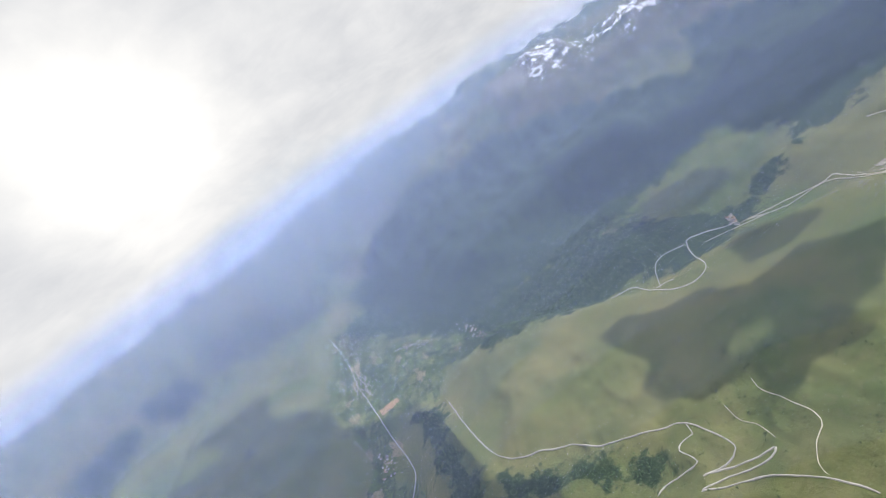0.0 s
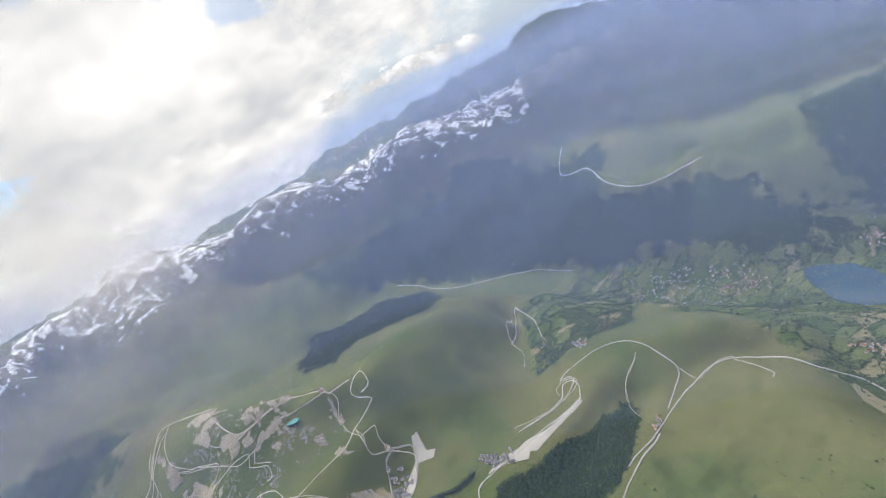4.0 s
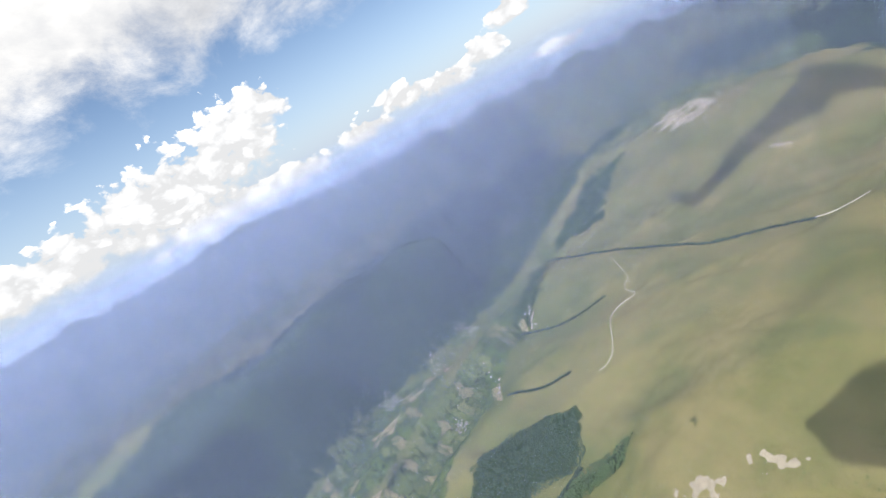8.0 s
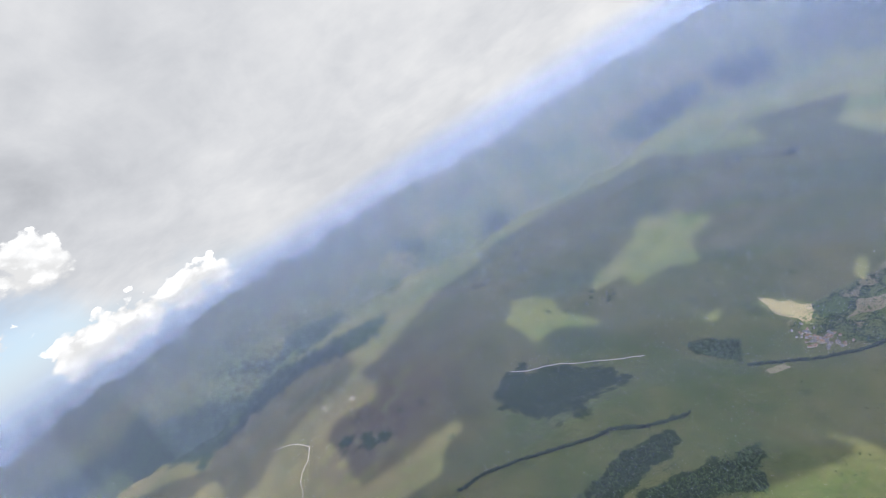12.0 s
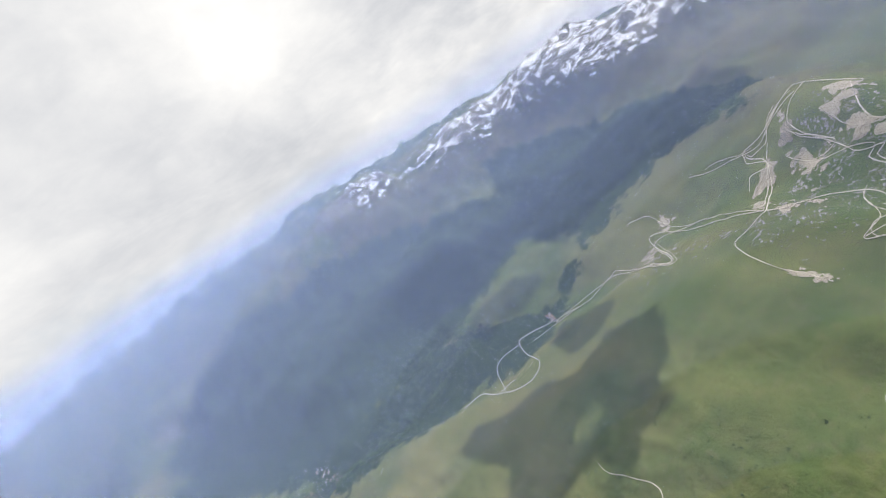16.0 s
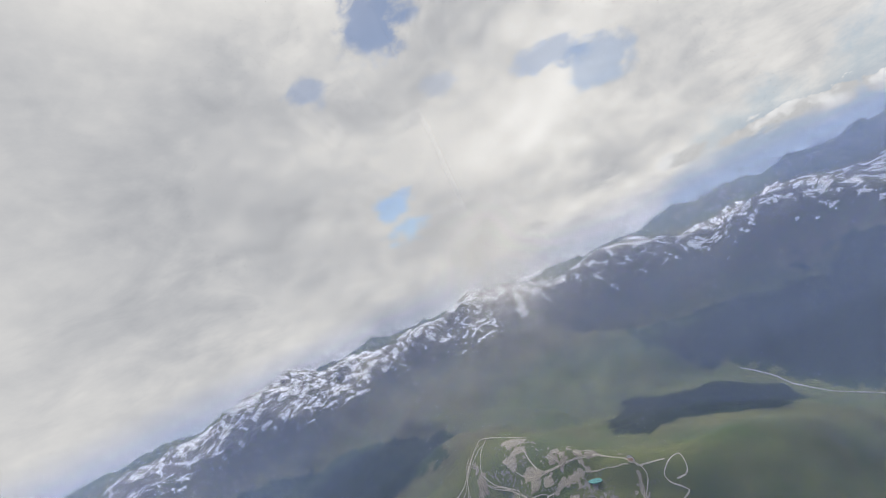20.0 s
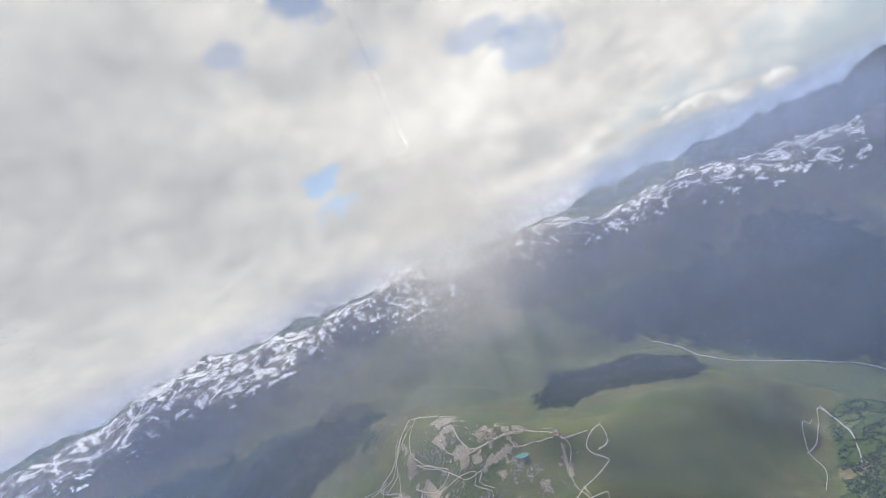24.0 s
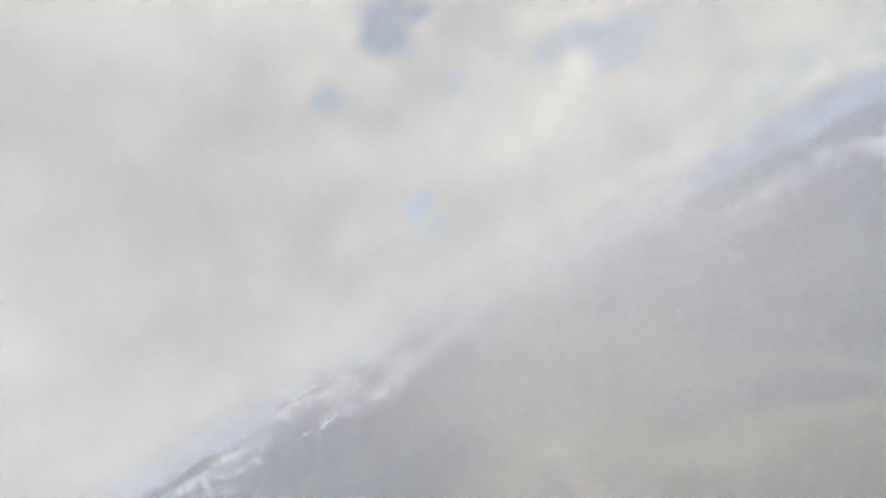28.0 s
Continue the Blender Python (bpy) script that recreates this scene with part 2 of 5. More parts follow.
def ground_material():
    m, N = material("mountain_ground")
    geo = N.add("ShaderNodeNewGeometry")
    at = geo.outputs["Position"]
    sep = N.add("ShaderNodeSeparateXYZ", Vector=at)
    nz = N.add("ShaderNodeSeparateXYZ", Vector=geo.outputs["Normal"]).outputs[2]

    def attr(name):
        n = N.add("ShaderNodeAttribute")
        n.attribute_name = name
        return n.outputs["Fac"]

    n1, n2, n3 = N.noise(at, 0.004, 5.0, 0.6), N.noise(at, 0.02, 6.0, 0.65), N.noise(at, 0.12, 5.0, 0.7)
    n0 = N.noise(N.vec("ADD", at, (70, 410, 0)), 0.0022, 3.0, 0.5, 0.6)
    grass = N.mix(N.ramp(n1, 0.35, 0.65), (0.076, 0.112, 0.034), (0.128, 0.146, 0.050))
    grass = N.mix(N.ramp(n0, 0.46, 0.66, 0.0, 0.55), grass, (0.158, 0.148, 0.066))
    grass = N.mix(N.ramp(n2, 0.50, 0.72, 0.0, 0.40), grass, (0.060, 0.088, 0.028))
    scrub = N.noise(at, 0.30, 4.0, 0.65)
    fleck = N.noise(N.vec("ADD", at, (310, 90, 0)), 0.16, 5.0, 0.7)
    # cow paths and worn streaks follow the slope
    streak = N.noise(N.vec("MULTIPLY", at, (1.0, 1.0, 5.0)), 0.035, 5.0, 0.6, 1.2)
    grass = N.mix(N.ramp(streak, 0.50, 0.66, 0.0, 0.30), grass, (0.165, 0.150, 0.085))
    grass = N.mix(N.ramp(n3, 0.44, 0.70, 0.0, 0.30), grass, (0.050, 0.074, 0.024))
    grass = N.mix(N.math("MULTIPLY", N.ramp(scrub, 0.60, 0.66), N.ramp(n2, 0.52, 0.64, 0.0, 0.7)), grass, (0.034, 0.055, 0.020))
    grass = N.mix(N.math("MULTIPLY", N.ramp(fleck, 0.62, 0.66), N.ramp(n1, 0.48, 0.58, 0.0, 0.6)), grass, (0.24, 0.22, 0.165))
    dry = N.mix(N.ramp(N.math("ADD", n1, N.math("MULTIPLY", N.math("SUBTRACT", n3, 0.5), 0.25)), 0.36, 0.66), (0.150, 0.152, 0.060), (0.230, 0.200, 0.098))
    col = N.mix(N.math("MULTIPLY", attr("dry"), N.ramp(n2, 0.2, 0.6, 0.5, 1.0)), grass, dry)
    heath = N.mix(n3, (0.085, 0.070, 0.045), (0.115, 0.095, 0.065))
    col = N.mix(N.math("MULTIPLY", attr("heath"), N.ramp(n2, 0.3, 0.55)), col, heath)
    bent = N.vec("ADD", N.vec("MULTIPLY", at, (1.0, 0.45, 0.0)), N.vec("SCALE", N.add("ShaderNodeTexNoise", Vector=at, Scale=0.02, Detail=3.0).outputs["Color"]))
    bent.node.inputs[1].links[0].from_node.inputs["Scale"].default_value = 45.0
    cell = N.add("ShaderNodeTexVoronoi", Vector=bent, Scale=0.026)
    cell.inputs["Randomness"].default_value = 0.9
    tint = N.add("ShaderNodeSeparateColor", Color=cell.outputs["Color"])
    field = N.mix(N.ramp(tint.outputs[0], 0.2, 0.9), (0.075, 0.115, 0.030), (0.13, 0.155, 0.055))
    field = N.mix(N.ramp(tint.outputs[1], 0.82, 0.90, 0.0, 0.75), field, (0.24, 0.21, 0.115))
    rim = N.add("ShaderNodeTexVoronoi", Vector=bent, Scale=0.026)
    rim.feature = "DISTANCE_TO_EDGE"
    rim.inputs["Randomness"].default_value = 0.9
    hedge = N.math("ADD", rim.outputs["Distance"], N.math("MULTIPLY", N.math("SUBTRACT", n3, 0.5), 0.7))
    field = N.mix(N.ramp(hedge, -0.02, 0.12), (0.026, 0.050, 0.016), field)
    col = N.mix(N.ramp(N.math("ADD", attr("fields"), N.math("MULTIPLY", N.math("SUBTRACT", n2, 0.5), 0.8)), 0.4, 0.55), col, field)
    woods = N.mix(n3, (0.016, 0.034, 0.013), (0.042, 0.068, 0.024))
    wood_edge = N.math("ADD", attr("forest"), N.math("ADD", N.math("MULTIPLY", N.math("SUBTRACT", n2, 0.5), 1.3), N.math("MULTIPLY", N.math("SUBTRACT", n1, 0.5), 1.6)))
    col = N.mix(N.ramp(wood_edge, 0.42, 0.58), col, woods)
    rock = N.mix(n3, (0.15, 0.145, 0.135), (0.33, 0.31, 0.28))
    rocky = N.math("ADD", attr("rock"), N.math("MULTIPLY", N.math("SUBTRACT", n3, 0.5), 1.2))
    rocky = N.math("ADD", rocky, N.math("MULTIPLY", N.math("SUBTRACT", n2, 0.5), 0.9))
    col = N.mix(N.ramp(rocky, 0.46, 0.62), col, rock)
    snow = N.math("ADD", attr("snow"), N.math("MULTIPLY", N.math("SUBTRACT", N.noise(N.vec("MULTIPLY", at, (1.0, 1.0, 1.5)), 0.016, 9.0, 0.64, 0.5), 0.5), 2.7))
    snow = N.math("ADD", snow, N.math("MULTIPLY", N.math("SUBTRACT", nz, 0.75), 0.5))
    col = N.mix(N.math("MULTIPLY", N.ramp(snow, 0.68, 0.71), N.ramp(attr("snow"), 0.02, 0.12)), col, (0.86, 0.87, 0.90))
    bump = N.add("ShaderNodeBump", Strength=0.55, Distance=8.0, Height=N.math("ADD", N.math("ADD", N.math("MULTIPLY", n2, 1.6), N.math("MULTIPLY", n3, 0.6)), N.math("MULTIPLY", scrub, 0.22)))
    b = N.add("ShaderNodeBsdfPrincipled", Base_Color=col, Roughness=0.95, Normal=bump.outputs[0])
    b.inputs["Specular IOR Level"].default_value = 0.1
    N.add("ShaderNodeOutputMaterial", Surface=b.outputs[0])
    return m


GROUND = ground_material()


def cloud_material(name, density, thin):
    """White droplets: light is thrown back and let through alike; thin towards the edge."""
    m, N = material(name)
    # droplets pass light round the heap, so that it wraps far past the lit side
    wrap = N.vec("NORMALIZE", N.vec("ADD", N.add("ShaderNodeNewGeometry").outputs["Normal"], tuple(SUN_DIR * 0.75 + Vector((0, 0, 0.25)))))
    d = N.add("ShaderNodeBsdfDiffuse", Color=(0.95, 0.95, 0.95, 1), Normal=wrap)
    t = N.add("ShaderNodeBsdfTranslucent", Color=(0.93, 0.93, 0.95, 1))
    both = N.add("ShaderNodeMixShader", i0=0.2, i1=d.outputs[0], i2=t.outputs[0])
    if thin:
        a = N.add("ShaderNodeAttribute")
        a.attribute_name = "thick"
        at = N.add("ShaderNodeNewGeometry").outputs["Position"]
        f = N.math("ADD", a.outputs["Fac"], N.math("MULTIPLY", N.math("SUBTRACT", N.noise(at, 0.011, 6.0, 0.6), 0.5), 0.75))
        f = N.ramp(f, 0.455, 0.545, 0.0, density)
        both = N.add("ShaderNodeMixShader", i0=f, i1=N.add("ShaderNodeBsdfTransparent").outputs[0], i2=both.outputs[0])
    N.add("ShaderNodeOutputMaterial", Surface=both.outputs[0])
    return m


CLOUD_THIN = cloud_material("cloud_sheet", 0.95, True)


def air(N, colour, through_it=0.28, facing=Vector((0, 0, 1))):
    """Stand-in for lit droplets or haze, with a fixed normal: the same from every side."""
    d = N.add("ShaderNodeBsdfDiffuse", Color=(*colour, 1), Normal=N.add("ShaderNodeCombineXYZ", X=facing.x, Y=facing.y, Z=facing.z).outputs[0])
    t = N.add("ShaderNodeBsdfTranslucent", Color=(*[c * through_it for c in colour], 1), Normal=N.add("ShaderNodeCombineXYZ", X=0.0, Y=0.0, Z=-1.0).outputs[0])
    return N.add("ShaderNodeAddShader", i0=d.outputs[0], i1=t.outputs[0]).outputs[0]


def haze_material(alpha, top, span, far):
    """Stand-in for lit air: a blue, mostly see-through sheet; the rest of the light goes through. It thins out with
    height.
    """
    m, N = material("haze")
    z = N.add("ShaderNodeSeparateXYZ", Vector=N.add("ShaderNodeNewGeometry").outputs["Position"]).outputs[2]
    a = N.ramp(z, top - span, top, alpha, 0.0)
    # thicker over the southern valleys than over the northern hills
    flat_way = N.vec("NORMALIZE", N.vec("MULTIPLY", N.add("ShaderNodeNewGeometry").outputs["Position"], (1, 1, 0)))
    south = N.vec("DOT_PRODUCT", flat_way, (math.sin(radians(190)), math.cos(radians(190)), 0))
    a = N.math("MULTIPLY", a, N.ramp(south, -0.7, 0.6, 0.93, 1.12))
    if far:  # thinned behind the high snow range, so the deck is not tinted blue
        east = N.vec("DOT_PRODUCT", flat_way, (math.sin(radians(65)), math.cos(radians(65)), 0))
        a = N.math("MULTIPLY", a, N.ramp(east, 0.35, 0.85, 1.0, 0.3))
    # haze glow: normals turned off the sun, three blue lobes summed for even brightness
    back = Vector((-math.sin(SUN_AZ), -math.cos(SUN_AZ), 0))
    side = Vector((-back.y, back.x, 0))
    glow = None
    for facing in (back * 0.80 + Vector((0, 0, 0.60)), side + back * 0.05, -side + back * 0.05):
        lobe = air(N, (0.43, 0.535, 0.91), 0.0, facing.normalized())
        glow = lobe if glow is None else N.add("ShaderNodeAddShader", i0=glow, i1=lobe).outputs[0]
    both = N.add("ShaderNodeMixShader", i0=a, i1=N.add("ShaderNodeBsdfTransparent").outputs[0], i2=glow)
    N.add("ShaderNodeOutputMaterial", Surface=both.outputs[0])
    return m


TARMAC = plain("tarmac", (0.34, 0.325, 0.295), 0.9, 0.2, 0.15)
GRAVEL = plain("gravel", (0.24, 0.215, 0.165), 0.95, 0.35, 0.10)
STRAW = plain("mown_straw", (0.21, 0.185, 0.10), 0.95, 0.2, 0.10)
EARTH = plain("ploughed_earth", (0.36, 0.24, 0.13), 0.95, 0.2, 0.15)
PLASTER = plain("house_plaster", (0.56, 0.51, 0.44), 0.9, 0.35, 0.5)
SLATE = plain("slate_roof", (0.20, 0.195, 0.20), 0.6, 0.35, 0.8)
TILE = plain("tiled_roof", (0.24, 0.15, 0.10), 0.8, 0.35, 0.8)
GLASS = plain("window_glass", (0.04, 0.05, 0.06), 0.15, 0.2, 0.5)
TIMBER = plain("balcony_timber", (0.16, 0.10, 0.06), 0.8, 0.2, 1.0)
BARK = plain("bark", (0.10, 0.075, 0.05), 0.95, 0.3, 2.0)
FIR = plain("fir_needles", (0.026, 0.050, 0.022), 0.9, 0.45, 0.05)
LEAF = plain("leaves", (0.050, 0.085, 0.025), 0.9, 0.45, 0.05)



# ---- the land ----
LINES = []


def ridge(name, *points):
    LINES.append(np.array(points, float))


valley = ridge

valley("larboust_far", (-738, 3795, 100), (-822, 2825, -20), (-742, 2185, 12), (-607, 1819, 32), (-567, 1397, 52), (-561, 1156, 68), (-729, 971, 84))
valley("larboust", (-744, 2437, 12), (-391, 2147, 20), (-130, 1880, 52), (6, 1739, 68), (185, 1694, 92), (299, 1433, 112), (467, 1234, 156), (625, 1217, 176), (744, 1188, 192))
valley("larboust_up", (728, 1171, 192), (883, 1005, 244), (1018, 873, 308))
valley("oo_valley", (88, 1803, 72), (253, 1949, 92), (618, 2005, 120), (903, 1952, 148), (1341, 1886, 220), (1972, 1813, 320))
ridge("spur", (177, 1675, 80), (504, 1657, 160), (802, 1633, 220), (1143, 1671, 268))
ridge("home_crest", (-45, 1557, 160), (272, 1178, 212), (455, 960, 244), (701, 873, 284), (865, 790, 324), (899, 641, 364), (987, 561, 400))
ridge("ski_rim", (1098, 1208, 280), (1237, 1107, 324), (1365, 987, 380), (1577, 784, 480), (1452, 618, 500), (1331, 452, 512), (1167, 232, 492), (1149, 62, 452), (1212, -7, 432), (1320, -97, 400), (1341, -258, 360))
valley("resort", (709, 348, 340), (914, 111, 260), (800, -53, 256), (790, -168, 248))
ridge("home_hill", (577, 805, 280), (798, 574, 372), (792, 427, 360), (727, 272, 320))
valley("home_slope", (518, 464, 332), (624, 268, 276), (650, 138, 260), (773, -26, 252))
ridge("ski_in", (987, 556, 400), (961, 331, 380), (1055, 147, 380), (1171, 263, 412))
valley("behind_rim", (2126, 776, 300), (1875, 353, 260), (2023, 65, 200), (1942, -250, 140), (2035, -428, 92))
ridge("side_ridge", (2954, 1438, 512), (2195, 870, 460), (1873, 417, 400))
ridge("snow_ridge", (2099, 3047, 716), (2360, 2719, 729), (2552, 2396, 802), (2751, 1911, 743), (2893, 1588, 745), (3047, 1130, 756), (3069, 905, 796), (3153, 547, 721), (3133, 331, 646), (3050, 54, 773), (2983, -323, 697), (2901, -536, 564))
ridge("snow_ridge_b", (2864, -709, 673), (2798, -934, 719), (2635, -1211, 596))
ridge("forest_shoulder", (2789, 253, 351), (2690, -228, 300), (2598, -522, 331), (2480, -779, 302))
valley("valley_head", (2327, -196, 120), (2081, -402, 92), (1898, -576, 68), (1753, -728, 52))
ridge("dome", (1416, 226, 400), (1414, 84, 392), (1438, -75, 372), (1402, -262, 332), (1264, -396, 280))
valley("dome_foot", (1302, -430, 160), (1003, -320, 180), (911, -162, 228))
ridge("runway_spur", (752, -177, 256), (784, -316, 252), (877, -491, 220), (878, -580, 200))
valley("forest_cut", (750, -448, 152), (766, -359, 188), (680, -158, 212))
valley("road_slope", (658, 141, 256), (611, -20, 228), (541, -170, 208))
valley("louron_head", (2110, -430, 60), (1582, -753, 32), (1097, -912, 12), (794, -1100, 3), (668, -1133, 3), (592, -1229, 2), (365, -1177, 4))
ridge("lit_dome", (904, -398, 212), (855, -539, 220), (755, -712, 212), (650, -758, 160))
valley("dome_gap", (642, -751, 120), (717, -595, 160), (657, -448, 188))
ridge("lit_dome_b", (651, -635, 188), (510, -615, 212), (354, -534, 220), (244, -505, 228))
valley("terraces", (552, -850, 80), (379, -835, 68), (264, -769, 72))
ridge("val_louron", (2149, -1470, 380), (1642, -1417, 380), (1289, -1394, 380), (1091, -1507, 388), (857, -1713, 412), (729, -1877, 420))
valley("station_road", (1916, -1216, 268), (1534, -1183, 260), (1295, -1416, 260), (1036, -1498, 240))
ridge("snow_ridge_c", (2848, -771, 777), (2761, -1039, 745), (2667, -1260, 623), (2556, -1571, 633), (2407, -1873, 661))
ridge("west_crest", (1223, -1606, 308), (946, -1837, 380), (757, -2084, 420), (440, -2130, 440), (105, -2001, 440), (-135, -2101, 428), (-357, -2309, 420), (-792, -2343, 420), (-1029, -2279, 400))
valley("louron", (1082, -992, 4), (764, -1200, 2), (502, -1521, -4), (307, -1568, -8), (-16, -1709, -20), (-298, -1898, -28), (-542, -1843, -36), (-820, -1989, -44), (-1308, -2327, -60))
ridge("far_aure", (3489, -2514, 903), (3216, -3003, 785), (2760, -3554, 706), (1940, -4171, 747), (1297, -4413, 770), (386, -4584, 720), (-221, -4595, 716))
valley("aure", (1821, -2772, 168), (1282, -3458, 227), (547, -3646, 210), (-167, -3746, 211), (-1025, -3777, 245))
valley("louron_side", (334, -1178, 14), (54, -1274, 8), (-327, -1403, 4), (-532, -1448, -4))
ridge("terrace_hill", (127, -875, 72), (-37, -898, 140), (-206, -1016, 168), (-343, -1002, 188), (-483, -1049, 160))
valley("terrace_back", (-35, -752, 100), (-235, -803, 152), (-313, -720, 188))
valley("louron_low", (-933, -1889, -40), (-1473, -2480, -60), (-1842, -2809, -21), (-2100, -3098, 93), (-2291, -3467, 240))
ridge("green_spur", (-298, -1050, 120), (-473, -884, 188), (-650, -847, 244), (-749, -819, 268), (-857, -611, 320), (-931, -462, 380))
valley("hedge_valley", (-783, -1498, 40), (-872, -1293, 92), (-988, -1165, 160))
valley("hedge_valley_b", (-1296, -1887, 40), (-1287, -1366, 160), (-1203, -882, 260), (-1216, -585, 340))
ridge("rock_ridge", (-1372, -1727, 120), (-1770, -1780, 220), (-2301, -1849, 340), (-2420, -1659, 380), (-2300, -1401, 400), (-2209, -1012, 440), (-2139, -766, 460))
ridge("green_top", (-1013, -437, 412), (-814, -323, 428), (-648, -400, 380), (-474, -473, 320))
valley("behind_rock", (-2316, -2645, 70), (-2998, -2437, 229), (-3330, -1892, 252), (-3206, -1252, 180), (-3125, -783, 145))
ridge("purple_crest", (-1728, -256, 420), (-1677, -66, 452), (-1723, 114, 468), (-1725, 263, 440), (-1940, 516, 400))
ridge("knob", (-1123, -467, 400), (-1238, -287, 412), (-1028, -140, 412), (-968, 29, 400))
valley("under_knob", (-936, -258, 320), (-998, 73, 280), (-1041, 259, 240), (-924, 364, 220))
valley("east_valley", (-3301, -645, 179), (-3712, -113, 234), (-3474, 417, 158), (-3308, 1003, 128), (-3098, 1298, 86), (-2986, 1530, 70))
ridge("east_hills", (-3984, -1328, 580), (-3954, -607, 451), (-3585, -60, 378), (-3504, 336, 346), (-3574, 748, 375), (-3703, 1035, 453), (-3650, 1637, 359))
ridge("dark_crest", (-2386, -71, 400), (-2559, 312, 372), (-2166, 904, 348), (-2181, 1157, 336), (-2195, 1429, 324), (-1860, 1538, 308), (-2164, 2176, 284), (-2123, 2516, 279), (-1621, 2430, 200), (-1400, 2631, 120))
valley("dark_foot", (-1302, 261, 260), (-1097, 440, 228), (-945, 718, 164), (-793, 793, 136), (-715, 914, 112), (-672, 1113, 88))
ridge("mid_spur", (-1467, 85, 400), (-1516, 409, 360), (-1277, 651, 292), (-1059, 792, 244))
valley("second_valley", (-867, 238, 244), (-787, 443, 212), (-723, 583, 180), (-666, 728, 140))
ridge("second_spur", (-1043, 211, 280), (-949, 487, 244), (-817, 670, 188))
valley("far_valley", (-3202, 1086, 119), (-3018, 1549, 95), (-2697, 1947, 62), (-2275, 2641, 80), (-2042, 2954, 93), (-1784, 3050, 69), (-1495, 3351, 82), (-1031, 3512, 51))
ridge("far_hills", (-4096, 1308, 729), (-3605, 2154, 598), (-3386, 2650, 588), (-2820, 3377, 669), (-2439, 3781, 659))
ridge("little_hill", (-1756, 1977, 180), (-1802, 2755, 162), (-1423, 2873, 102), (-1139, 3161, 94))
ridge("home_west", (-362, 1575, 68), (-268, 1246, 120), (-214, 1019, 160), (-88, 1016, 212))
valley("home_road", (-534, 860, 108), (-365, 779, 136), (-177, 902, 172), (-116, 773, 192))
ridge("luchon_side", (-476, 3816, 174), (-312, 3752, 283), (-89, 3572, 376))
valley("luchon_foot", (-691, 3156, -31), (-345, 2350, 0), (-126, 1922, 40))
ridge("far_north", (-2796, -3653, 641), (-3307, -3051, 543), (-3901, -2437, 599))
ridge("far_nw", (294, -4591, 732), (-434, -4580, 803), (-1121, -4461, 713), (-1997, -4144, 629), (-2723, -3707, 634))
ridge("massif_nose", (-429, 3921, 177), (-66, 4106, 355), (234, 4016, 450), (589, 3890, 490), (973, 3880, 549), (1258, 3692, 748))
ridge("massif_b", (268, 3981, 456), (696, 3750, 529), (1059, 3649, 667), (1379, 3433, 873))
ridge("inner_dark", (130, 2546, 180), (273, 2626, 220), (1045, 2204, 380))


# the far ranges close the view all round
for part_of_rim in range(4):
    turn = [radians(90 * part_of_rim + 10 * k) for k in range(10)]
    ridge("far_rim", *[(4780 * math.sin(a), 4780 * math.cos(a), 640 + 45 * math.sin(3 * a + 1) + 35 * math.sin(7 * a)) for a in turn])


def skeleton():
    """Points along all the crest and valley lines, 40 m apart."""
    out = []
    for line in LINES:
        for a, b in zip(line[:-1], line[1:]):
            n = max(1, int(np.linalg.norm(b[:2] - a[:2]) / 40))
            out += [a + (b - a) * i / n for i in range(n)]
        out.append(line[-1])
    return np.array(out)


BONES = skeleton()
LATTICE = np.random.RandomState(7).rand(256, 256)


def value_noise(x, y):
    i, j = np.floor(x).astype(int), np.floor(y).astype(int)
    u, v = x - i, y - j
    u, v = u * u * u * (u * (6 * u - 15) + 10), v * v * v * (v * (6 * v - 15) + 10)
    g = lambda a, b: LATTICE[a % 256, b % 256]
    return (g(i, j) * (1 - u) + g(i + 1, j) * u) * (1 - v) + (g(i, j + 1) * (1 - u) + g(i + 1, j + 1) * u) * v


def fractal(x, y, size, octaves=5, ridged=False, gain=0.5):
    total, amp, norm = 0.0, 1.0, 0.0
    for k in range(octaves):
        n = value_noise(x / size + 17.3 * k, y / size + 9.1 * k) * 2 - 1
        total, norm = total + amp * (1 - 2 * np.abs(n) if ridged else n), norm + amp
        amp, size = amp * gain, size / 2.03
    return total / norm


def bones_height(x, y):
    """The land's height from its crests and valleys, by distance."""
    bx, by, bz = BONES.astype(np.float32).T
    z, near = np.empty(len(x), np.float32), np.empty(len(x), np.float32)
    for s in range(0, len(x), 4000):
        d2 = (x[s:s + 4000, None] - bx) ** 2
        d2 += (y[s:s + 4000, None] - by) ** 2
        near[s:s + 4000] = np.sqrt(d2.min(1))
        d2 += 900
        w = 1 / (d2 * np.sqrt(d2))
        z[s:s + 4000] = (w @ bz) / w.sum(1)
    return z, near


class Lattice:
    """Heights on a square lattice, read between its points."""

    def __init__(self, half, step):
        self.half, self.step, self.n = half, step, int(2 * half / step) + 1
        a = (np.arange(self.n) * step - half).astype(np.float32)
        x, y = np.meshgrid(a, a, indexing="ij")
        z, near = bones_height(x.ravel(), y.ravel())
        self.z, self.near = z.reshape(self.n, self.n), near.reshape(self.n, self.n)

    def read(self, x, y):
        u, v = (x + self.half) / self.step, (y + self.half) / self.step
        i, j = np.clip(u.astype(int), 0, self.n - 2), np.clip(v.astype(int), 0, self.n - 2)
        u, v = np.clip(u - i, 0, 1), np.clip(v - j, 0, 1)
        both = []
        for f in (self.z, self.near):
            both.append((f[i, j] * (1 - u) + f[i + 1, j] * u) * (1 - v) + (f[i, j + 1] * (1 - u) + f[i + 1, j + 1] * u) * v)
        return both


WIDE, CLOSE = Lattice(4960, 31), Lattice(1500, 13)


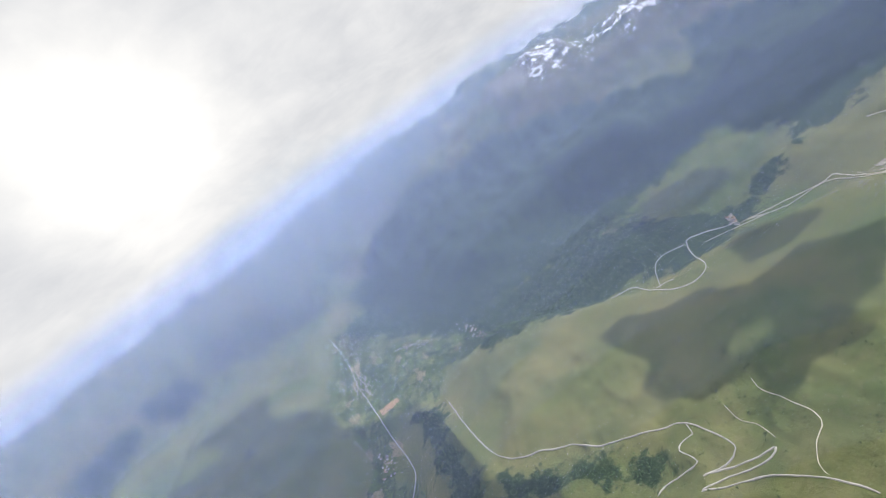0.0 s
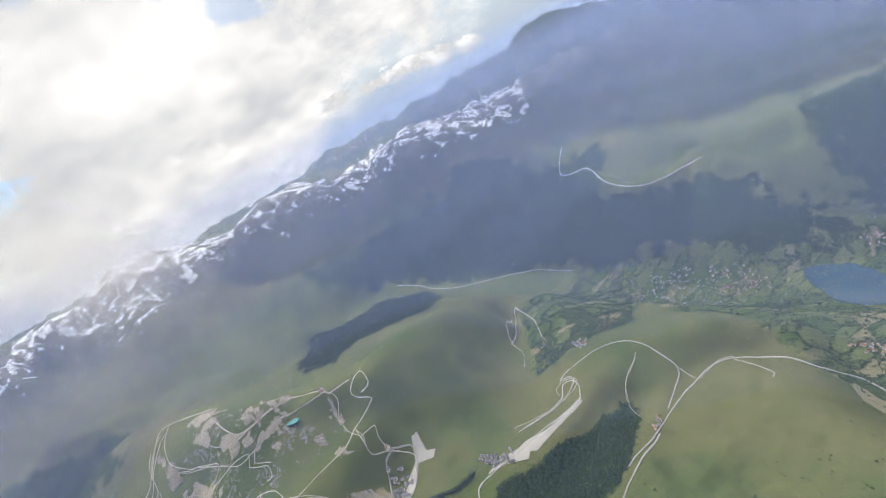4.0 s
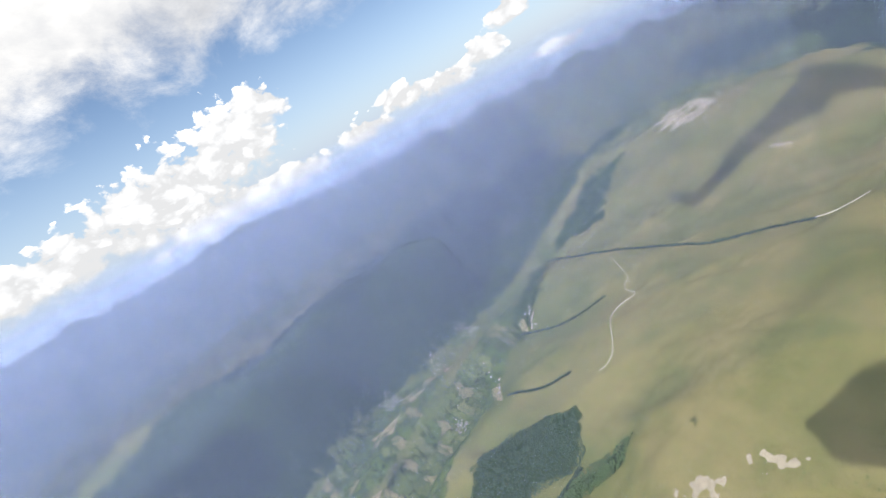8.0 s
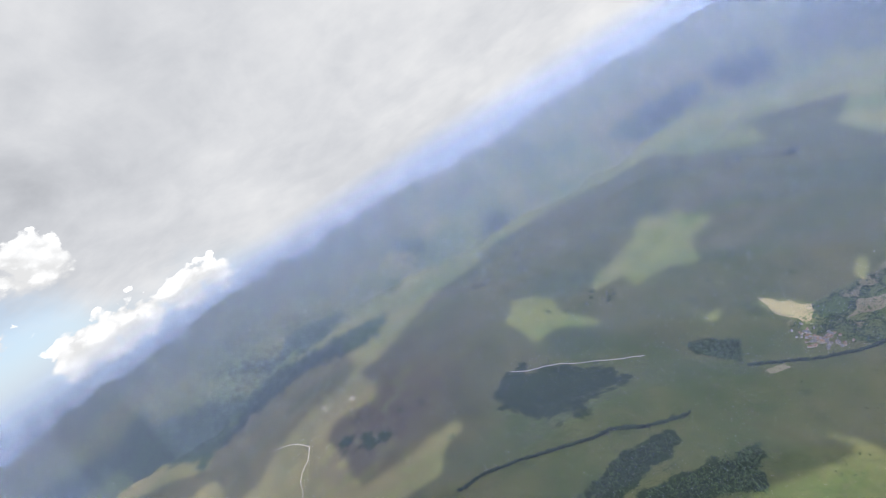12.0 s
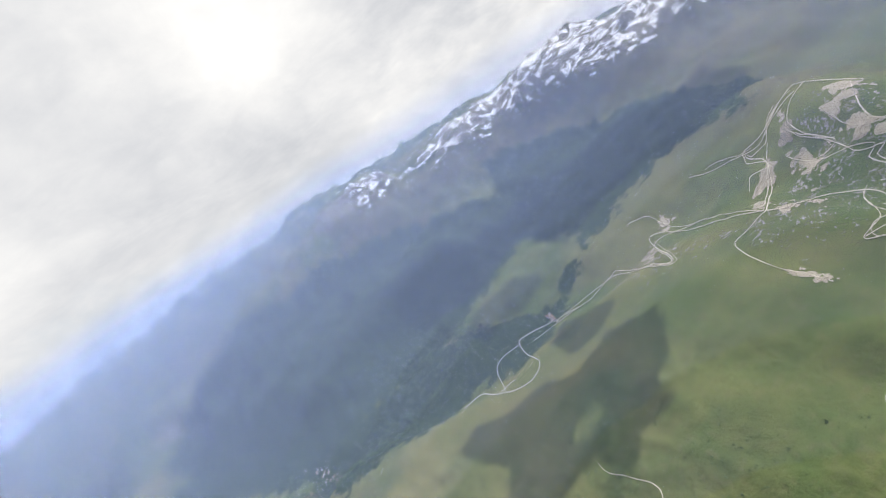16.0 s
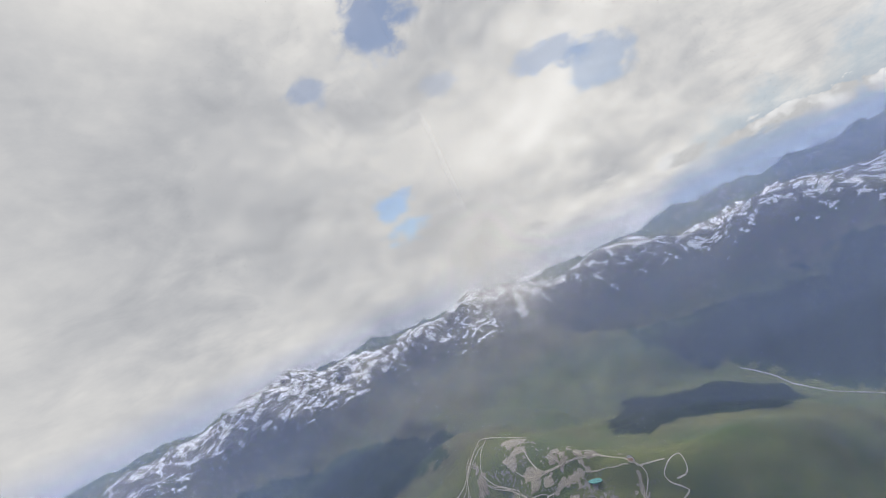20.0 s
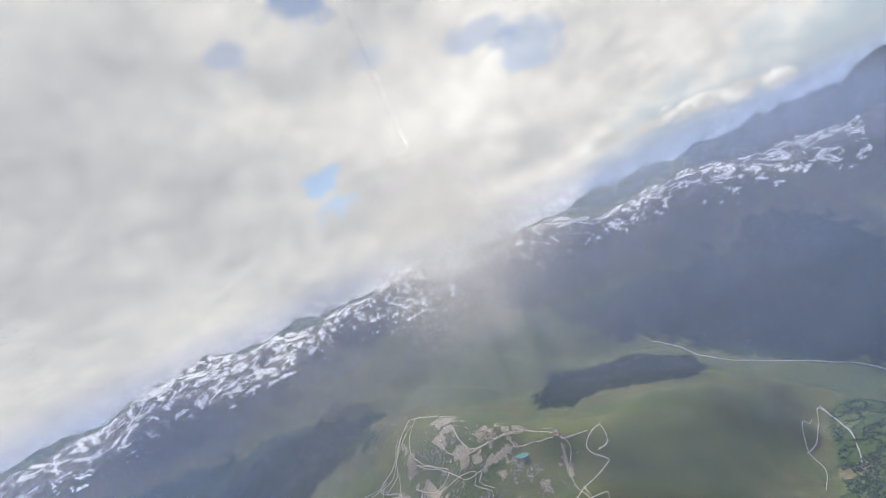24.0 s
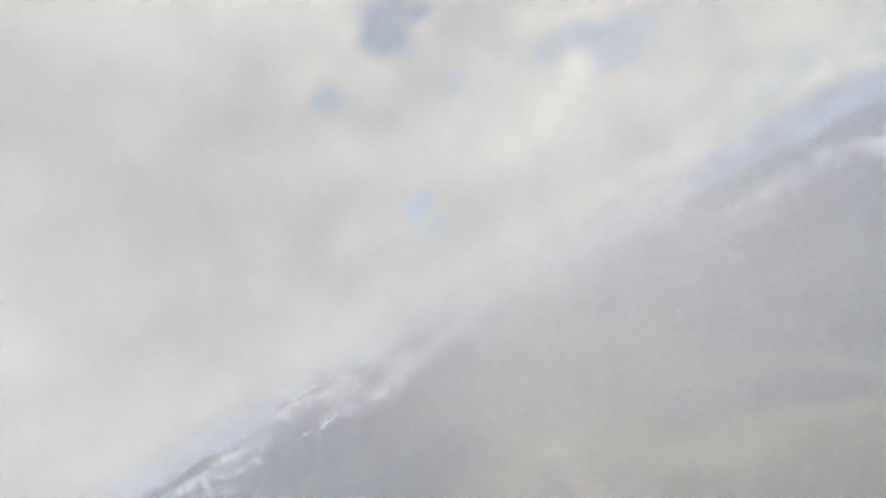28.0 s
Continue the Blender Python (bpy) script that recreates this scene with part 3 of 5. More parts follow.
def bare_height(x, y):
    z, near = WIDE.read(x, y)
    z2, near2 = CLOSE.read(x, y)
    f = np.clip((1480 - np.maximum(np.abs(x), np.abs(y))) / 60, 0, 1)
    return z * (1 - f) + z2 * f, near * (1 - f) + near2 * f


def height(x, y):
    x, y = np.atleast_1d(np.asarray(x, float)), np.atleast_1d(np.asarray(y, float))
    z, near = bare_height(x, y)
    r = np.hypot(x, y)
    high = np.clip((z - 330) / 300, 0, 1) * np.clip((r - 1500) / 300, 0, 1)
    off = np.clip(near / 150, 0.12, 1)
    flat = np.clip((z - 15) / 120, 0.03, 1)
    z = z + flat * off * (20 * fractal(x, y, 300, 5) + 10 * fractal(x, y, 80, 4) + 10 * fractal(x + 70, y, 130, 4, True) + 52 * np.clip(r / 1500 - 0.8, 0, 1.3) * fractal(x + 900, y, 340, 5, True))
    lake = np.clip(1.6 - np.hypot((x - 735) / 165, (y + 1195) / 95), 0, 1) * np.clip((60 - z) / 30, 0, 1)
    z = z * (1 - lake) + lake * 1.0
    z = z + high * (85 * fractal(x, y, 420, 6, True, 0.55) - 10) * np.clip(near / 120, 0.3, 1)
    # a saddle at the snow ridge's northern end
    z = z - 120 * np.exp(-((x - 1420) ** 2 + (y - 3500) ** 2) / 240 ** 2)
    return z


RINGS, SPOKES = 430, 960
ring_r = 40 * (4930 / 40) ** (np.arange(RINGS) / (RINGS - 1))
spoke_a = np.arange(SPOKES) * 2 * math.pi / SPOKES
gx = (ring_r[:, None] * np.sin(spoke_a)[None, :]).ravel()
gy = (ring_r[:, None] * np.cos(spoke_a)[None, :]).ravel()
gz = height(gx, gy)


def inside(x, y, outline, soft):
    """1 inside an outline of the plan, 0 outside, passing over in a strip of that width."""
    p = np.array(outline, float)[:, :2]
    out = np.zeros(len(x))
    lo, hi = p.min(0) - soft, p.max(0) + soft
    k = np.flatnonzero((x > lo[0]) & (x < hi[0]) & (y > lo[1]) & (y < hi[1]))
    if not len(k):
        return out
    px, py = x[k], y[k]
    odd, near = np.zeros(len(k), bool), np.full(len(k), 1e18)
    for a, b in zip(p, np.roll(p, -1, 0)):
        d = b - a
        if abs(d[1]) > 1e-9:
            odd ^= ((a[1] > py) != (b[1] > py)) & (px < d[0] * (py - a[1]) / d[1] + a[0])
        f = np.clip(((px - a[0]) * d[0] + (py - a[1]) * d[1]) / max(d @ d, 1e-9), 0, 1)
        near = np.minimum(near, (px - a[0] - f * d[0]) ** 2 + (py - a[1] - f * d[1]) ** 2)
    out[k] = np.clip(0.5 + np.where(odd, 1, -1) * np.sqrt(near) / soft, 0, 1)
    return out


WOODS, FIELDS = {}, []


def wood(name, *outline):
    WOODS[name] = outline


def field_land(*outline):
    FIELDS.append(outline)


# outlines of the woods and of the hedged fields, in the plan
wood('fir_wood', (623, 188), (644, 44), (693, 0), (756, -44), (741, -149), (745, -228), (741, -319), (761, -413), (673, -355), (622, -287), (608, -238), (612, -158), (584, -121), (541, -93), (615, 190))
wood('small_copse', (683, 188), (694, 136), (674, 117), (664, 167))
wood('massif_wood', (-586, 3529), (14, 3803), (463, 3376), (911, 3010), (1187, 2831), (1397, 2420), (1590, 2152), (1694, 1901), (1331, 1293), (1204, 1164), (1074, 1235), (1108, 1610), (813, 1643), (480, 1727), (191, 1888), (40, 1855), (-285, 2281), (-816, 3451))
wood('shade_slope_wood', (2052, 1342), (1904, 921), (1485, 763), (1460, 1006), (1237, 1203), (1036, 1200), (1369, 1998), (1753, 2459), (2050, 2020))
wood('south_wood', (2636, -365), (2559, -770), (2245, -1111), (1766, -1343), (1356, -969), (1782, -750), (1877, -640), (2132, -480), (2372, -262), (2352, 34), (2625, 105))
wood('louron_wood', (2589, -244), (2274, -725), (1947, -1043), (1474, -1143), (1182, -1289), (902, -1357), (818, -1354), (926, -1212), (1394, -969), (1895, -659), (2222, -387))
wood('west_wood', (659, -1766), (368, -1910), (202, -1907), (-131, -2073), (-889, -2989), (-1470, -3263), (-2067, -3244), (-1766, -2823), (-1029, -2074), (-586, -1926), (-215, -1911), (188, -1687), (562, -1545), (827, -1400), (951, -1436))
wood('plantation', (-154, -958), (-288, -1056), (-449, -961), (-499, -882), (-412, -775), (-363, -758), (-258, -830), (-205, -821), (-135, -854))
wood('brook_wood', (17, -780), (-92, -771), (-304, -752), (-377, -742), (-481, -667), (-417, -656), (-314, -698), (-215, -731), (-65, -752))
wood('brook_wood_b', (-149, -661), (-198, -697), (-225, -624), (-229, -538), (-213, -512), (-140, -553))
wood('river_wood', (-858, -1618), (-1178, -1820), (-1482, -1803), (-1859, -1886), (-2029, -1789), (-1544, -1599), (-1282, -1816), (-997, -1553), (-777, -1492))
wood('far_slope_wood', (-1884, -3385), (-2347, -3163), (-2560, -2682), (-2446, -1900), (-2204, -2073), (-1644, -1916), (-1310, -2060), (-944, -2014), (-479, -1945), (-224, -2037), (-186, -2224), (-634, -2259))
wood('hill_patches', (-3460, -2312), (-3756, -1923), (-3681, -1438), (-3706, -1130), (-3543, -1214), (-3513, -1630), (-3301, -2084))
wood('luchon_wood', (-917, 3009), (-555, 3267), (-351, 3472), (-66, 3885), (206, 3307), (-20, 1841), (-197, 1955), (-520, 2474))
wood('valley_wood', (-419, 1304), (-460, 1563), (-369, 1484), (-282, 1092), (-261, 919), (-175, 867), (-196, 825), (-340, 811), (-517, 916), (-390, 1056))
wood('home_orchard', (-243, 958), (-128, 891), (2, 819), (108, 702), (100, 657), (41, 660), (-234, 896))
wood('east_face_wood', (-3578, -1458), (-3588, -1009), (-3495, -664), (-2974, -219), (-2571, 46), (-2415, 365), (-2133, 218), (-2332, -199), (-2455, -491), (-2059, -624))
wood('east_face_b', (-3762, -759), (-3664, -402), (-3518, -8), (-3395, 322), (-2666, 66), (-3572, -463))
wood('east_face_c', (-3857, 792), (-3506, 1111), (-3347, 1349), (-3452, 992))
wood('north_face_a', (-2751, 2522), (-2615, 2795), (-2464, 3014), (-2354, 3100), (-2386, 2805), (-2576, 2519))
wood('north_face_b', (-2344, 3207), (-2145, 3413), (-1989, 3391), (-2083, 3196), (-2265, 3134))
wood('gully_wood', (-273, 2199), (191, 1888), (478, 1784), (594, 1564), (681, 1409), (809, 1263), (942, 1245), (941, 1188), (644, 1145), (414, 1300), (59, 1424), (-66, 1501))
wood('knob_wood', (-784, 70), (-786, 142), (-801, 188), (-819, 337), (-780, 469), (-743, 458), (-748, 343), (-720, 244), (-693, 162), (-714, 119), (-771, 164))
wood('glen_wood', (-707, 276), (-674, 397), (-643, 486), (-627, 546), (-543, 438), (-599, 377), (-645, 285))
wood('dark_slope_wood', (-1320, 273), (-1321, 347), (-1225, 465), (-1104, 569), (-1003, 579), (-971, 396), (-1070, 313), (-1179, 289))
wood('brook_trees', (-975, 759), (-854, 850), (-811, 788), (-869, 760))
wood('crest_wood', (1075, -1710), (832, -1857), (543, -2052), (270, -2510), (-161, -2463), (-756, -3048), (-1140, -3009), (-672, -2150), (-180, -2000), (139, -1863), (558, -1771), (766, -1592), (932, -1452))
wood('west_face_wood', (771, -1574), (566, -1752), (150, -1854), (-167, -1985), (-658, -2138), (-1572, -2929), (-1841, -2936), (-929, -2064), (-546, -1908), (-187, -1863), (157, -1705), (391, -1658), (672, -1518), (827, -1401))
wood('dome_wood', (1439, 221), (1806, 263), (2042, 198), (2075, 121), (2076, -70), (2144, -163), (2103, -380), (1922, -396), (1403, -245), (1452, -111), (1450, 37), (1394, 122))

field_land((1483, -799), (1374, -919), (1094, -1114), (852, -1279), (777, -1388), (596, -1549), (367, -1572), (175, -598), (270, -631), (403, -692), (585, -749), (698, -802), (888, -709))
field_land((467, -1190), (36, -1370), (-415, -1563), (-838, -1747), (-1018, -1788), (-837, -1503), (-552, -1394), (-163, -1079), (46, -920), (235, -732), (588, -807))
field_land((69, -1736), (-309, -1926), (-555, -1826), (-440, -1617), (-46, -1446), (362, -1340), (509, -1489))
field_land((-944, 2254), (-932, 3010), (-546, 2491), (-198, 1912), (-358, 1560), (-562, 1728), (-594, 1395), (-472, 1166), (-524, 958), (-812, 968), (-730, 1261), (-662, 1471), (-798, 1841))
field_land((-373, 2016), (4, 1759), (520, 1932), (701, 1634), (627, 1505), (259, 1524), (19, 1510), (-245, 1649))
field_land((1295, -468), (1504, -855), (1339, -951), (917, -620), (978, -485), (1020, -327))


# the worn slopes of the ski ground
SKI_SLOPES = [(744, 1170), (893, 1035), (1060, 907), (1031, 608), (1206, 634), (1397, 632), (1444, 491), (1152, 159), (1150, 63), (1071, 92), (1013, 182), (972, 330), (797, 394), (859, 593), (760, 822)]


def make_ground():
    me = bpy.data.meshes.new("ground")
    n = SPOKES
    i = np.arange(RINGS - 1)[:, None] * n
    j = np.arange(n)[None, :]
    k = (j + 1) % n
    quads = np.stack([i + j, i + k, i + n + k, i + n + j], -1).reshape(-1, 4)
    centre = len(gx)
    tris = np.stack([np.full(n, centre), np.roll(np.arange(n), -1), np.arange(n)], -1)
    verts = np.vstack([np.stack([gx, gy, gz], 1), [[0, 0, gz[:n].mean()]]])
    me.vertices.add(len(verts))
    me.vertices.foreach_set("co", verts.ravel())
    loops = np.concatenate([quads.ravel(), tris.ravel()])
    me.loops.add(len(loops))
    me.loops.foreach_set("vertex_index", loops)
    starts = np.concatenate([np.arange(len(quads)) * 4, len(quads) * 4 + np.arange(len(tris)) * 3])
    me.polygons.add(len(starts))
    me.polygons.foreach_set("loop_start", starts)
    me.polygons.foreach_set("use_smooth", np.ones(len(starts), bool))
    me.update(calc_edges=True)
    x, y, z = verts.T
    az = np.degrees(np.arctan2(x, y))
    r = np.hypot(x, y)
    # snow on the high range, rock below it
    high = np.clip((z - 470 + 60 * np.clip((az - 80) / 12, 0, 1)) / 270, 0, 0.60) * np.clip((r - 2500) / 200, 0, 1) * ((az > 20) & (az < 122)) * np.clip((3750 - r) / 150, 0, 1)
    covers = {
        "snow": high,
        "rock": np.maximum(np.clip((z - 500) / 250, 0, 0.6) * np.clip((r - 1800) / 300, 0, 1) * np.clip((3800 - r) / 200, 0, 1), 0.42 * inside(x, y, SKI_SLOPES, 160)),
        "forest": forest_cover(x, y, z, az, r),
        "fields": field_cover(x, y, z, az, r),
        "dry": dry_cover(x, y, z, az, r),
        "heath": heath_cover(x, y, z, az, r),
    }
    for name, v in covers.items():
        me.attributes.new(name, "FLOAT", "POINT").data.foreach_set("value", np.asarray(v, np.float32))
    me.materials.append(GROUND)
    return tagged(new("ground", me), "green alpine mountains with meadows, woods, rock and patches of snow", "ground", kind="structure")


def forest_cover(x, y, z, az, r):
    f = np.zeros(len(x))
    for name, outline in WOODS.items():
        f = np.maximum(f, inside(x, y, outline, 60 if name in NEAR_WOODS else 160))
    # groves strewn over the northern and western hills
    strewn = ((az < -15) & (az > -105) | (az > 170)) * np.clip((3600 - r) / 300, 0, 1) * np.clip((450 - z) / 60, 0, 1)
    return np.maximum(f, 0.17 * strewn)


NEAR_WOODS = ("fir_wood", "small_copse", "plantation", "brook_wood", "brook_wood_b", "knob_wood", "glen_wood", "brook_trees", "dome_wood")


def field_cover(x, y, z, az, r):
    f = np.zeros(len(x))
    for outline in FIELDS:
        f = np.maximum(f, inside(x, y, outline, 120))
    return f


def dry_cover(x, y, z, az, r):
    west = np.clip((np.cos(np.radians(az + 140)) - 0.45) / 0.35, 0, 1) * np.clip((z - 60) / 150, 0, 1) * np.clip((3000 - r) / 400, 0, 1)
    north = np.clip((np.cos(np.radians(az + 5)) - 0.85) / 0.1, 0, 1) * np.clip((1700 - r) / 300, 0, 1) * 0.45
    return np.maximum(west * 0.8, north)


def heath_cover(x, y, z, az, r):
    high_east = np.clip((z - 330) / 150, 0, 1) * ((az > 15) & (az < 140)) * np.clip((r - 1500) / 200, 0, 1) * np.clip((3600 - r) / 200, 0, 1)
    return 0.6 * high_east + np.exp(-((x + 1410) ** 2 + (y - 22) ** 2) / 330 ** 2) * np.clip((z - 250) / 120, 0, 1)


ground = make_ground()


# ---- helpers for things ----
def solid(name, verts, faces, mat, parent=None, label="", smooth=False):
    """ONE mesh object from vertices and faces, alone or under a thing."""
    me = bpy.data.meshes.new(name)
    me.from_pydata([tuple(v) for v in verts], [], [tuple(f) for f in faces])
    if smooth:
        me.polygons.foreach_set("use_smooth", np.ones(len(me.polygons), bool))
    me.materials.append(mat)
    me.update()
    ob = new(name, me)
    if parent:
        ob.parent = parent
    return tagged(ob, label)


def soup(name, V, F, mat, smooth=False):
    """A big mesh from arrays: many like pieces in one."""
    me = bpy.data.meshes.new(name)
    V, F = np.asarray(V, np.float32), np.asarray(F, np.int32)
    k = F.shape[1]
    me.vertices.add(len(V))
    me.vertices.foreach_set("co", V.ravel())
    me.loops.add(F.size)
    me.loops.foreach_set("vertex_index", F.ravel())
    me.polygons.add(len(F))
    me.polygons.foreach_set("loop_start", np.arange(len(F), dtype=np.int32) * k)
    if smooth:
        me.polygons.foreach_set("use_smooth", np.ones(len(F), bool))
    me.update(calc_edges=True)
    me.materials.append(mat)
    return new(name, me)


def on_ground(x, y):
    """The sheet's own height, read between the rings and spokes of its mesh."""
    x, y = np.atleast_1d(np.asarray(x, float)), np.atleast_1d(np.asarray(y, float))
    r, a = np.maximum(np.hypot(x, y), 41), np.mod(np.arctan2(x, y), 2 * math.pi)
    u = np.clip(np.log(r / 40) / math.log(4930 / 40) * (RINGS - 1), 0, RINGS - 1.001)
    v = a / (2 * math.pi) * SPOKES
    i, j = u.astype(int), v.astype(int)
    u, v = u - i, v - j
    g = gz.reshape(RINGS, SPOKES)
    j, k = j % SPOKES, (j + 1) % SPOKES
    return (g[i, j] * (1 - u) + g[i + 1, j] * u) * (1 - v) + (g[i, k] * (1 - u) + g[i + 1, k] * u) * v


# ---- haze: thin blue shells standing in for lit air, one behind the other ----
scene.cycles.transparent_max_bounces = 32
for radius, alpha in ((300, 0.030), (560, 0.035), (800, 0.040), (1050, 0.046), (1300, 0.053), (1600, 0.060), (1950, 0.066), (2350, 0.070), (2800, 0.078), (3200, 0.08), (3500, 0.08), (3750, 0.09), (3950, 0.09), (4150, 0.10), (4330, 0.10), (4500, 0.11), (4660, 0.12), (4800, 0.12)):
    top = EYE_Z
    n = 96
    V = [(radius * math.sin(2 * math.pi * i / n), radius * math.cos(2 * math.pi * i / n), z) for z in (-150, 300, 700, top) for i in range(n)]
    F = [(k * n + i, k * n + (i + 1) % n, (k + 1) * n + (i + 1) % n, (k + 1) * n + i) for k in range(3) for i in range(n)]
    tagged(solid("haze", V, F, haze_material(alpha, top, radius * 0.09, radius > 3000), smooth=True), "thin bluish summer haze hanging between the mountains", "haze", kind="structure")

# ---- clouds between the sun and the land ----
SHADE_Z = 6000.0


def shading_cloud(outline, *openings):
    """A flat cloud whose shadow falls on that stretch of the land."""
    def carried(points):
        return [(x + SUN_DIR.x / SUN_DIR.z * (SHADE_Z - z), y + SUN_DIR.y / SUN_DIR.z * (SHADE_Z - z)) for x, y, z in points]
    edge = np.array(carried(outline))
    area = abs(np.sum(edge[:, 0] * np.roll(edge[:, 1], -1) - edge[:, 1] * np.roll(edge[:, 0], -1))) / 2
    soft = min(max(0.2 * math.sqrt(area), 24), 64)
    lo, hi = edge.min(0) - 60, edge.max(0) + 60
    step = max(9.0, (hi - lo).max() / 110)
    xs, ys = np.arange(lo[0], hi[0] + step, step), np.arange(lo[1], hi[1] + step, step)
    X, Y = np.meshgrid(xs, ys, indexing="ij")
    x, y = X.ravel(), Y.ravel()
    m = inside(x, y, edge, soft)
    for gap_outline in openings:
        m = m * (1 - inside(x, y, carried(gap_outline), 70))
    lump = np.clip(m * 2 - 0.6, 0, 1) * (40 + 60 * (fractal(x, y, 220, 4) + 0.5))
    n, k = len(xs), len(ys)
    low = np.stack([x, y, SHADE_Z - 6 * fractal(x, y, 160, 3)], 1)
    up_ = np.stack([x, y, SHADE_Z + np.maximum(lump, 0) + 1], 1)
    i, j = np.meshgrid(np.arange(n - 1), np.arange(k - 1), indexing="ij")
    q = np.stack([i * k + j, (i + 1) * k + j, (i + 1) * k + j + 1, i * k + j + 1], -1).reshape(-1, 4)
    q = q[m[q].max(1) > 0]
    ob = soup("cloud", low, q[:, ::-1], CLOUD_THIN, True)
    ob.data.attributes.new("thick", "FLOAT", "POINT").data.foreach_set("value", m.astype(np.float32))
    return tagged(ob, "ragged grey-white cloud whose shadow lies on the slopes", "cloud", kind="structure")


shading_cloud([(196, 1109, 211), (287, 1120, 217), (371, 1017, 233), (461, 989, 243), (521, 881, 260), (657, 864, 280), (725, 736, 322), (584, 627, 317), (553, 642, 308), (501, 623, 304), (483, 561, 313), (407, 625, 283), (354, 591, 281), (290, 603, 269), (328, 694, 257), (287, 714, 245), (221, 721, 239), (171, 857, 219), (233, 921, 215), (208, 982, 216)], [(359, 796, 245), (452, 795, 270), (416, 716, 278), (357, 720, 262)])
shading_cloud([(611, 1554, 190), (715, 1633, 202), (844, 1541, 229), (926, 1400, 247), (887, 1340, 236), (753, 1335, 208), (594, 1413, 188)])
shading_cloud([(624, 1098, 215), (735, 1135, 202), (763, 894, 293), (651, 888, 277), (562, 938, 260)])
shading_cloud([(536, 2517, 275), (927, 2143, 294), (1620, 2073, 295), (1841, 1777, 310), (1979, 1438, 401), (2081, 1115, 437), (1950, 955, 401), (1469, 913, 424), (1410, 1143, 374), (1262, 1283, 313), (1048, 1305, 284), (1150, 1683, 263), (761, 1737, 198), (626, 1997, 124)])
shading_cloud([(-2020, 3530, 333), (-1909, 3657, 325), (-1550, 3729, 232), (-1463, 3384, 81), (-1862, 3453, 179)])
shading_cloud([(241, -1302, 27), (-26, -1391, 23), (-101, -1482, 37), (-155, -1431, 21), (132, -1319, 21), (220, -1242, 15)])
shading_cloud([(665, -1744, 335), (535, -1885, 341), (258, -1909, 331), (172, -1857, 242), (230, -1773, 106), (414, -1700, 83), (589, -1723, 240)])
shading_cloud([(1439, 221, 398), (1879, 273, 254), (2049, 198, 247), (2079, 121, 222), (2076, -70, 182), (2144, -163, 161), (2103, -380, 93), (1925, -397, 106), (1403, -245, 336), (1452, -111, 362), (1450, 37, 384), (1397, 122, 392)])
shading_cloud([(-655, 200, 251), (-957, -261, 327), (-996, -271, 349), (-1031, -200, 377), (-1053, -107, 386), (-1105, 29, 316), (-1203, 82, 304), (-1271, 76, 314), (-1243, -30, 339), (-1214, -132, 377), (-1290, -153, 378), (-1425, -147, 377), (-1534, -171, 398), (-1576, -117, 417), (-1554, 34, 400), (-1589, 65, 416), (-1692, 29, 457), (-1672, 123, 454), (-1814, 263, 433), (-2186, 615, 353), (-2147, 896, 350), (-2243, 884, 356), (-2195, 1351, 328), (-2023, 1690, 296), (-1941, 1959, 281), (-1817, 2195, 189), (-1456, 2592, 142), (-1272, 2524, 147), (-1225, 2249, 136), (-917, 2139, 49), (-821, 1841, 62), (-676, 1774, 38), (-474, 1667, 56), (-377, 1487, 83), (-324, 1255, 117), (-262, 1037, 158), (-278, 987, 161), (-211, 914, 167), (-111, 846, 179), (-138, 665, 178), (-482, 632, 162)], [(-1534, 1346, 261), (-1383, 1410, 232), (-1236, 1379, 212), (-1242, 1248, 213), (-1133, 1130, 198), (-1225, 1052, 222), (-1197, 904, 249), (-1304, 959, 252), (-1320, 869, 262), (-1363, 835, 270), (-1432, 969, 259), (-1412, 1125, 265)], [(-1598, 660, 326), (-1479, 740, 299), (-1350, 683, 292), (-1158, 712, 265), (-1210, 656, 276), (-1281, 613, 295), (-1292, 536, 296), (-1325, 523, 309), (-1462, 537, 332)], [(-921, 996, 145), (-887, 1039, 139), (-810, 1076, 112), (-748, 1038, 95), (-786, 989, 105)], [(-758, 1193, 99), (-787, 1312, 103), (-747, 1291, 88), (-736, 1212, 92)], [(-2166, 2134, 283), (-2053, 2338, 261), (-1874, 2407, 209), (-1449, 2168, 178), (-1459, 2076, 191), (-1741, 2129, 179), (-1900, 2064, 231)], [(-586, 609, 168), (-536, 652, 158), (-491, 624, 166)], [(-1002, 808, 214), (-975, 862, 194), (-946, 952, 165), (-936, 886, 170)], [(-1271, 76, 314), (-1279, 163, 298), (-1239, 169, 287), (-1214, 95, 300)])
shading_cloud([(-1646, -1326, 213), (-1589, -1127, 244), (-1820, -1063, 333), (-2055, -924, 446), (-2279, -992, 451), (-2017, -609, 410), (-1969, -597, 387), (-1945, -776, 403), (-1873, -793, 373), (-1840, -925, 344), (-1707, -1009, 294), (-1495, -1094, 226), (-1548, -1206, 225)])
shading_cloud([(-1990, -610, 395), (-2421, -584, 358), (-2807, -463, 311), (-2864, -218, 325), (-2430, 98, 389), (-1738, 46, 460), (-1713, -67, 449), (-1763, -196, 432), (-1710, -306, 422), (-1669, -435, 375), (-1810, -562, 346), (-1910, -582, 369)])
shading_cloud([(-2338, 3176, 331), (-2311, 3312, 394), (-2102, 3409, 319), (-2002, 3395, 230), (-1991, 3191, 138), (-2171, 3127, 167), (-2316, 3121, 267)])
